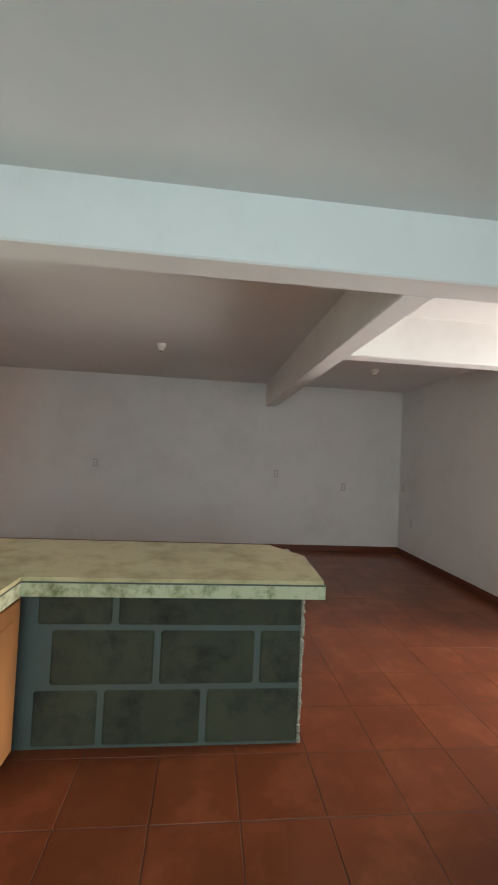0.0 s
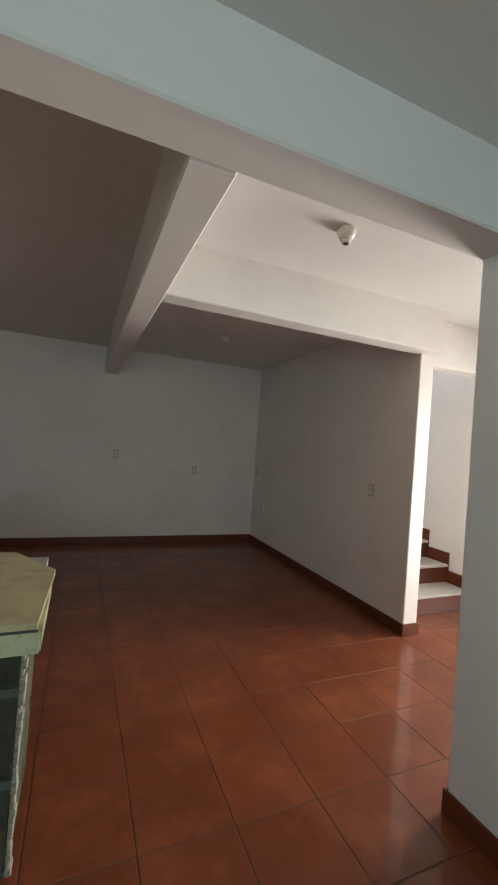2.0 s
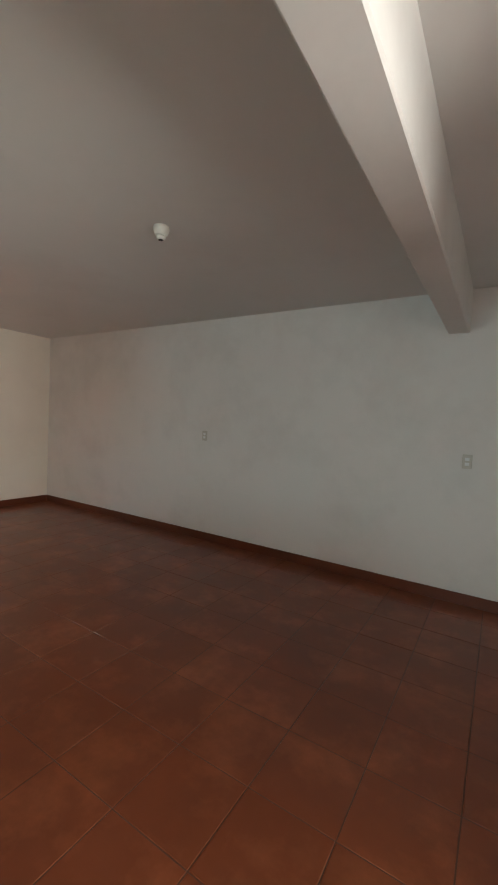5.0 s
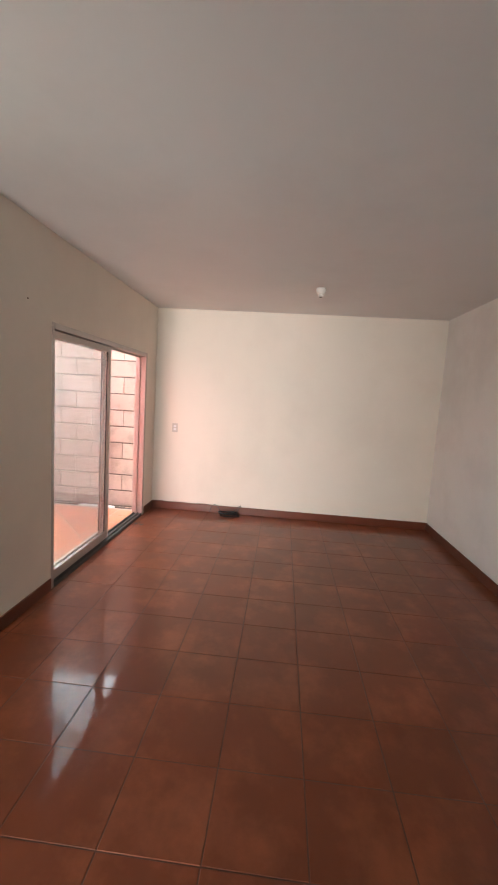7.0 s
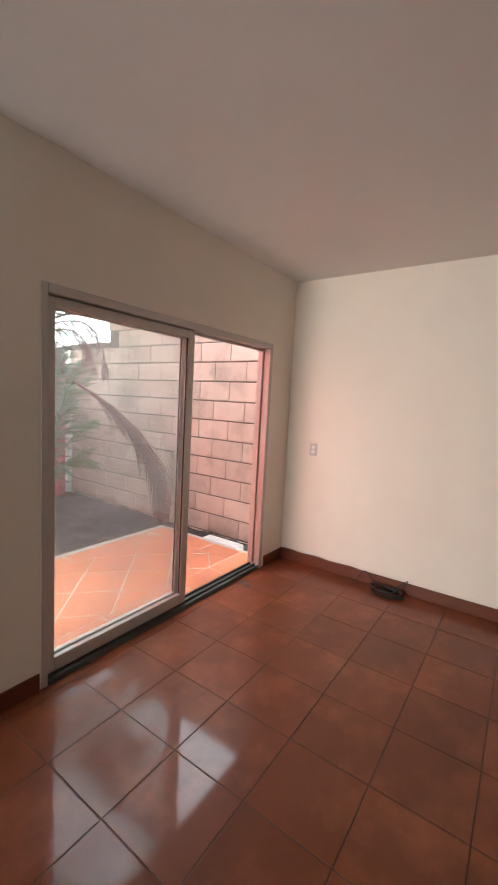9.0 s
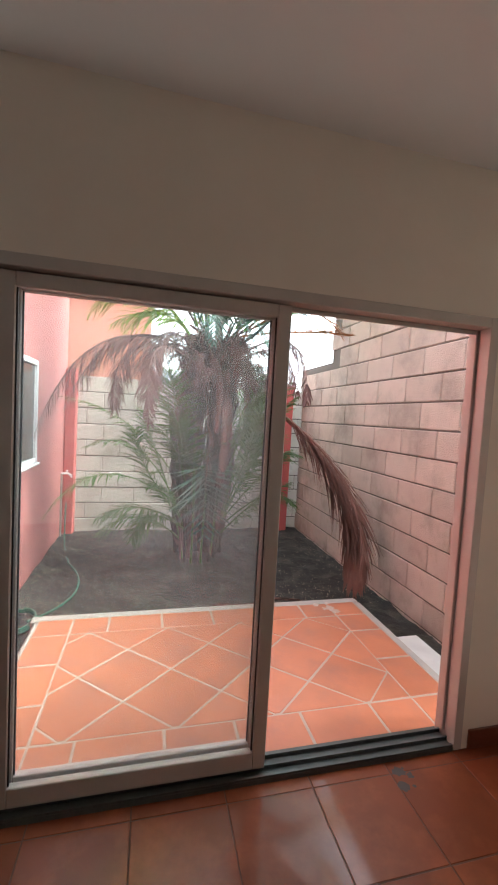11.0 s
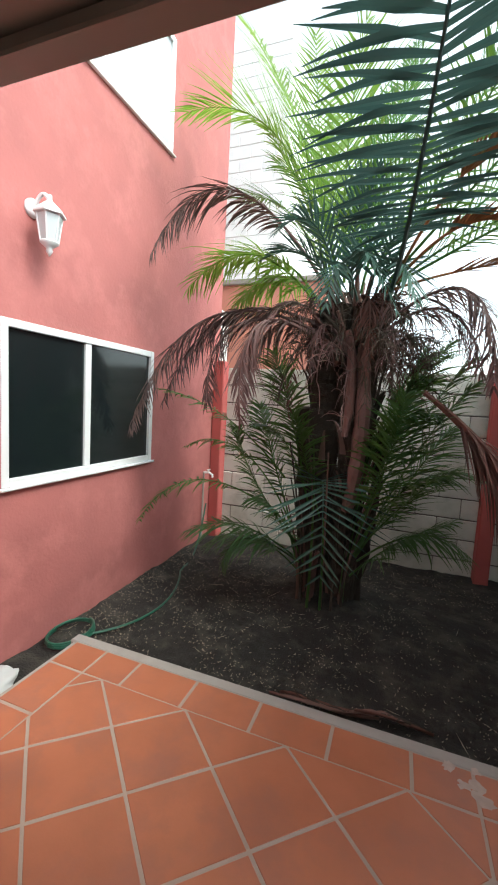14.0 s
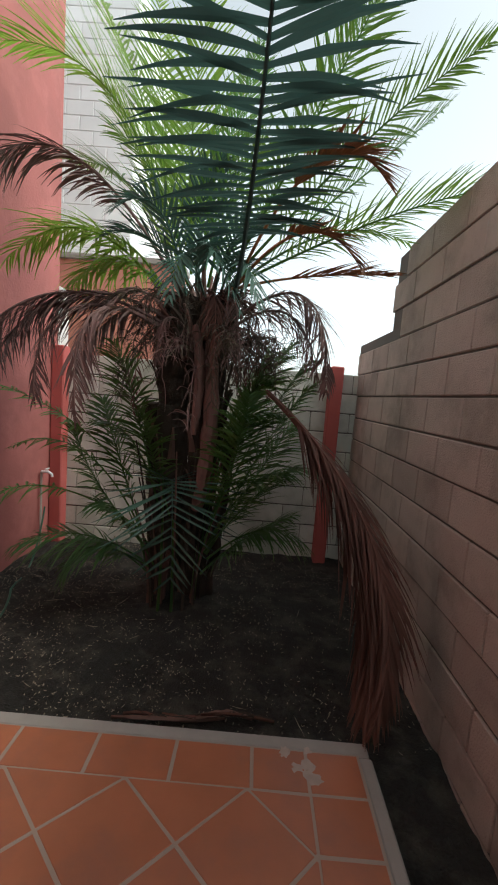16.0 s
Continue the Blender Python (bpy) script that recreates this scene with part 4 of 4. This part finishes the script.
# dry flower stalks: branched brushes tangled below the crown
rn = random.Random(9)
for k in range(66):
    an = rn.uniform(0, 6.28)
    o = Vector((math.cos(an), math.sin(an) * 0.85, 0))
    p = Vector((1.13, -2.98, rn.uniform(1.75, 2.3))) + o * 0.1
    q = p + o * rn.uniform(0.2, 0.42) + Vector((0, 0, rn.uniform(-0.02, 0.16)))
    e = q + o * rn.uniform(0.08, 0.22) - Vector((0, 0, rn.uniform(0.05, 0.4)))
    stalk = bezier(p, q, e, 12)
    bm = tube(bmesh.new(), stalk, lambda t: 0.007 * (1 - 0.6 * t), 4)
    for j in range(26):
        base = stalk[rn.randint(4, 11)]
        d = (o * rn.uniform(-0.2, 0.8) + Vector((rn.uniform(-1, 1), rn.uniform(-1, 1), rn.uniform(-1.5, 0.5)))).normalized() * rn.uniform(0.06, 0.2)
        tube(bm, bezier(base, base + d * 0.5 + Vector((rn.uniform(-0.02, 0.02), rn.uniform(-0.02, 0.02), 0.015)), base + d - Vector((0, 0, 0.03)), 5), lambda t: 0.0036 * (1 - 0.5 * t), 3)
    part("dry_stalk", bm, (DEAD, TWIG, DEADRED, TWIG)[k % 4], palm)
# short dead fronds collapsed against the stems
for k in range(12):
    an = rn.uniform(0, 6.28)
    o = Vector((math.cos(an), math.sin(an), 0))
    a = Vector((1.13, -2.98, rn.uniform(1.9, 2.25))) + o * 0.12
    L = rn.uniform(0.25, 0.42)
    frond("dead_frond", palm, (a, a + o * L * 0.7 + Vector((0, 0, 0.08)), a + o * L * 0.9 - Vector((0, 0, L * rn.uniform(0.8, 1.6)))), DEAD if k % 2 else DEADRED, 0.26, 0.007, 30,
          spread=0.7, hang=0.6, curl=0.6, ragged=0.3, seed=300 + k, bare=0.1, label="brown dried drooping frond")
# suckers and young fronds low on the clump
fronds("low_frond", [
    ((1.6, -2.95, 0.9), (2.07, -2.7, 1.39), (2.63, -2.6, 1.59)),
    ((1.5, -2.9, 0.5), (2.2, -2.6, 0.87), (2.73, -2.5, 0.48)),
    ((1.5, -2.9, 0.5), (1.94, -2.8, 1.11), (2.42, -2.7, 1.12)),
], FROND, 0.27, 0.0105, 0.032, spread=1.3, close=0.3, hang=0.3, bare=0.35, stem=0.008)
# low fronds whose green already holds the shade beneath the crown
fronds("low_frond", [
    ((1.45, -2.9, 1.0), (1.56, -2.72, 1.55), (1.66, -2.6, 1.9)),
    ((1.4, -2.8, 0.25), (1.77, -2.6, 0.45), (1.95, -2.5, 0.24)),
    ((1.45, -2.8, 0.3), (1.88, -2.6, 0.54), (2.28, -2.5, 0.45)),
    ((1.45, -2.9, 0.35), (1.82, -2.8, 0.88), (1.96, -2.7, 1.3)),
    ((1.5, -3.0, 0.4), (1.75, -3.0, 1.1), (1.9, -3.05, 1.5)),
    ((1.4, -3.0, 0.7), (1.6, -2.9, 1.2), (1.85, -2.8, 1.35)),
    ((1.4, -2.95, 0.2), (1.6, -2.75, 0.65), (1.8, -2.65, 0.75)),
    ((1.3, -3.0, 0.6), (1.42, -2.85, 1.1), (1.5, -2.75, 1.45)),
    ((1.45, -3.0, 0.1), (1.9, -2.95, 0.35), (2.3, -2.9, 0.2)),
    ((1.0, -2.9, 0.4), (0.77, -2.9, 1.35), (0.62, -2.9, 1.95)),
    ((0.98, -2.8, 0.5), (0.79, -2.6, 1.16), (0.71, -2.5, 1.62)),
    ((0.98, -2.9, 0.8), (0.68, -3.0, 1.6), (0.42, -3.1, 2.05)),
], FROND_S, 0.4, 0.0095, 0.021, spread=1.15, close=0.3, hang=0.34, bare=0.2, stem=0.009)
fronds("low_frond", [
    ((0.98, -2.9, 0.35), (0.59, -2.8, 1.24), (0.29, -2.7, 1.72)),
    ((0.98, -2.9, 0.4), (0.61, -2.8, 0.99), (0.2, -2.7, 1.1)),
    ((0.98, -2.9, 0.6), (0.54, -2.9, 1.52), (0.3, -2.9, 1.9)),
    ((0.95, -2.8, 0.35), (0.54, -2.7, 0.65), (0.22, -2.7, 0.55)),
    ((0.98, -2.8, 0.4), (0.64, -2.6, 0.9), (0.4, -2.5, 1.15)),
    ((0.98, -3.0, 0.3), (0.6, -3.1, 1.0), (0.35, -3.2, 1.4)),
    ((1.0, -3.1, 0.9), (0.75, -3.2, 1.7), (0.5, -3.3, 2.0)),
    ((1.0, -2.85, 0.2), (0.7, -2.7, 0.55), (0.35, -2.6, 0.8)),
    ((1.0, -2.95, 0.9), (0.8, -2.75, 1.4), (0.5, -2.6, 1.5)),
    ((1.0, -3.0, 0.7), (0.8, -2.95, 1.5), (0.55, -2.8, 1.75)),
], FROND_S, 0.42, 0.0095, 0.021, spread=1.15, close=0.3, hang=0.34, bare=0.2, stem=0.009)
# thin upright canes round the foot of the clump
rn = random.Random(31)
for k in range(22):
    an = k * 0.9 + rn.uniform(-0.3, 0.3)
    o = Vector((math.cos(an), math.sin(an) * 0.7, 0))
    p = Vector((PX, PY + 0.1, GZ)) + o * rn.uniform(0.12, 0.24)
    e = p + o * rn.uniform(0.06, 0.3) + Vector((0, 0, rn.uniform(0.7, 1.7)))
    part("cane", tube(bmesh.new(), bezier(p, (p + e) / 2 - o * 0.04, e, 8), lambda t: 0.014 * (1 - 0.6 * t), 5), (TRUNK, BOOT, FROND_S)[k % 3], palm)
# the pale fan standing at the front, and its cut shoot
frond("low_frond", palm, ((1.275, -2.87, 0.92), (1.235, -2.75, 0.81), (1.205, -2.7, 0.22)), FROND_B, 0.7, 0.013, 18, spread=1.2, hang=0.0, curl=0.05, close=0.2, seed=61, stem=0.009, bare=0.06,
      label="pale young frond standing at the clump's foot")
# long dead frond leaning down beside the block wall
for k, (dx, dy, L) in enumerate(((0, 0, 0.75), (-0.03, 0.06, 0.6), (0.03, -0.05, 0.6))):
    frond("dead_frond", palm, ((0.6, -2.72, 1.66), (0.02 + dx, -2.05 + dy, 0.92), (-0.0 + dx, -1.68 + dy, 0.1)), DEADRED, L, 0.0105, 80, spread=0.34, hang=0.42, curl=0.1, ragged=0.15, seed=91 + k,
          stem=0.016, bare=0.14, label="rust brown dead frond hanging to the ground")

# fallen husk by the patio edge
husk = thing("fallen_palm_sheath", (1.0, -1.8, GZ), "dry brown palm sheath lying by the patio", "dead leaf")
rn = random.Random(17)
for k in range(9):
    x0, y0 = 1.3 - 0.07 * k + rn.uniform(-0.03, 0.03), -1.78 - 0.008 * k + rn.uniform(-0.03, 0.02)
    L, w0, bend = rn.uniform(0.2, 0.42), rn.uniform(0.008, 0.022), rn.uniform(-0.03, 0.03)
    bm = bmesh.new()
    prev = None
    for i in range(12):
        f_ = i / 11
        p = Vector((x0 - L * f_, y0 - 0.02 * f_ + bend * math.sin(f_ * 3), GZ + 0.04 + 0.015 * math.sin(f_ * 3.2 + k)))
        w = w0 * math.sin(0.35 + f_ * 2.5) * (1 + 0.3 * math.sin(i * 2.3 + k))
        row = [bm.verts.new(p + Vector((0, w, 0.008))), bm.verts.new(p + Vector((0, 0, -0.006))), bm.verts.new(p + Vector((0, -w, 0.01)))]
        if prev:
            bm.faces.new((prev[0], prev[1], row[1], row[0]))
            bm.faces.new((prev[1], prev[2], row[2], row[1]))
        prev = row
    part("husk", bm, (BOOT, DEADRED, TRUNK)[k % 3], husk)

# stains
def splash(name, label, cx, cy, z, size, mat, seed, category):
    rs = random.Random(seed)
    bm = bmesh.new()
    for q in range(7):
        ax, ay, r0 = cx + rs.uniform(-1, 1) * size, cy + rs.uniform(-1, 1) * size, size * rs.uniform(0.12, 0.5)
        ring = [bm.verts.new((ax + r0 * rs.uniform(0.5, 1.2) * math.cos(w * 0.449), ay + r0 * rs.uniform(0.5, 1.2) * math.sin(w * 0.449), z + 0.0004 * q)) for w in range(14)]
        bm.faces.new(ring)
    return tagged(link_mesh(name, bm, mat), label, category, kind="stuff")


SMEAR = material("worn_pale_cement", (0.45, 0.36, 0.31), 0.9, vary=0.25, scale=30, grain=120, bump=0.4)
SOOT = material("dark_floor_stain", (0.035, 0.025, 0.022), 0.5, vary=0.3, scale=20)
splash("cement_splash", "pale cement splashes on the worn patio corner", 0.33, -1.53, -0.0585, 0.085, SMEAR, 4, "stain")
splash("floor_stain", "dark stain on the tiles by the door track", 0.72, 0.075, 0.0016, 0.06, SOOT, 8, "stain")

# hose, slab, sack
hose = thing("garden_hose", (2.78, -1.75, GZ), "coiled dark green garden hose on the soil", "hose")
pts = [(2.73 + (0.13 + 0.008 * math.sin(i * 0.13)) * math.cos(i * 0.35), -1.74 + 0.17 * math.sin(i * 0.35), GZ + 0.03 + 0.0007 * i) for i in range(50)]
part("coil", tube(bmesh.new(), pts, 0.009, 7), HOSE, hose)
part("run", tube(bmesh.new(), bezier((2.66, -1.76, GZ + 0.03), (2.4, -2.3, GZ + 0.025), (2.6, -3.0, GZ + 0.025), 24) + bezier((2.62, -3.1, GZ + 0.03), (2.75, -3.6, GZ + 0.04), (2.8, -3.9, 0.3), 14), 0.009, 7), HOSE, hose)
slab = thing("stone_slab", (-0.13, -0.95, GZ), "pale stone slab lying beside the patio", "slab")
bm = boxes((-0.24, -0.05, -1.1, -0.6, GZ - 0.01, -0.1), bevel=0.012)
part("slab", bm, SLAB, slab)
sack = thing("cement_sack", (2.76, -1.12, GZ), "whitish crumpled sack on the soil", "sack")
bm = bmesh.new()
bmesh.ops.create_icosphere(bm, subdivisions=4, radius=1)
for v in bm.verts:
    k = 1 + 0.18 * noise.noise(v.co * 2.2) + 0.07 * noise.noise(v.co * 6)
    v.co = Vector((2.73 + v.co.x * 0.12 * k, -1.1 + v.co.y * 0.2 * k, GZ + 0.05 + v.co.z * 0.075 * k))
part("cloth", bm, BAG, sack, smooth=True)

# ---- many small pieces last: garden blocks and floor tiles ----
block_wall("garden_wall_west", "tan concrete block boundary wall with dark joints", (-0.43, -0.13, GZ - 0.215), "y", 4.25, 14, 0.232, 0.46, GBLOCK, 0.15,
           lambda s: 3.24 if s < 3.2 else 2.65, 1)
block_wall("garden_wall_back", "pale concrete block garden back wall", (-0.58, -4.3, GZ - 0.045), "x", 3.5, 10, 0.215, 0.43, GBLOCK2, 0.15, lambda s: 2.2, 1)

TP = 0.3582
tiles = {}


def floor_tiles(parent, x0, x1, y0, y1, ox, oy):
    i0, i1 = math.floor((x0 - ox) / TP), math.ceil((x1 - ox) / TP)
    j0, j1 = math.floor((y0 - oy) / TP), math.ceil((y1 - oy) / TP)
    for i in range(i0, i1):
        for j in range(j0, j1):
            a, b = max(x0, ox + i * TP), min(x1, ox + (i + 1) * TP)
            c, d = max(y0, oy + j * TP), min(y1, oy + (j + 1) * TP)
            if b - a < 0.02 or d - c < 0.02:
                continue
            key = (round(b - a, 3), round(d - c, 3))
            if key not in tiles:
                bm = boxes((0.002, key[0] - 0.002, 0.002, key[1] - 0.002, -0.008, 0.0), bevel=0.002)
                tiles[key] = bpy.data.meshes.new("tile")
                bm.to_mesh(tiles[key])
                bm.free()
                tiles[key].materials.append(TILE)
            o = new("tile", tiles[key])
            rr = random.Random(i * 97 + j)
            o.matrix_world = Matrix.Translation((a, c, rr.uniform(-0.0006, 0.0004))) @ Euler((rr.uniform(-0.0007, 0.0007), rr.uniform(-0.0007, 0.0007), 0)).to_matrix().to_4x4()
            o.parent = parent


X_A, X_B, Y_A = 0.395 + 8 * TP, 0.395 + 21 * TP, 0.06 - 3 * TP
floor_tiles(floor, 0, X_A, 0.0, NORTH, 0.395, 0.06)
floor_tiles(floor, X_A, X_B, Y_A, NORTH, 0.395, 0.06)
floor_tiles(floor, 3.05, X_A, Y_A, 0.0, 0.395, 0.06)
floor_tiles(floor, X_B, 7.955, 0.42, NORTH, 0.395, 0.06)
floor_tiles(floor, X_B, 9.05, -0.86, 0.42, 0.395, 0.06)
floor_tiles(floor, 8.1, 9.05, 0.42, 0.7, 0.395, 0.06)
floor_tiles(floor, 9.05, 9.55, -0.86, 0.62, 0.395, 0.06)
kit = setting("floor_kitchen", boxes((3.05, 6.95, -4.55, -0.87, -0.0034, -0.0030)), GROUT, "terracotta tiled kitchen floor", "floor")
floor_tiles(kit, 3.05, 6.95, -4.55, Y_A, 0.395, 0.06)
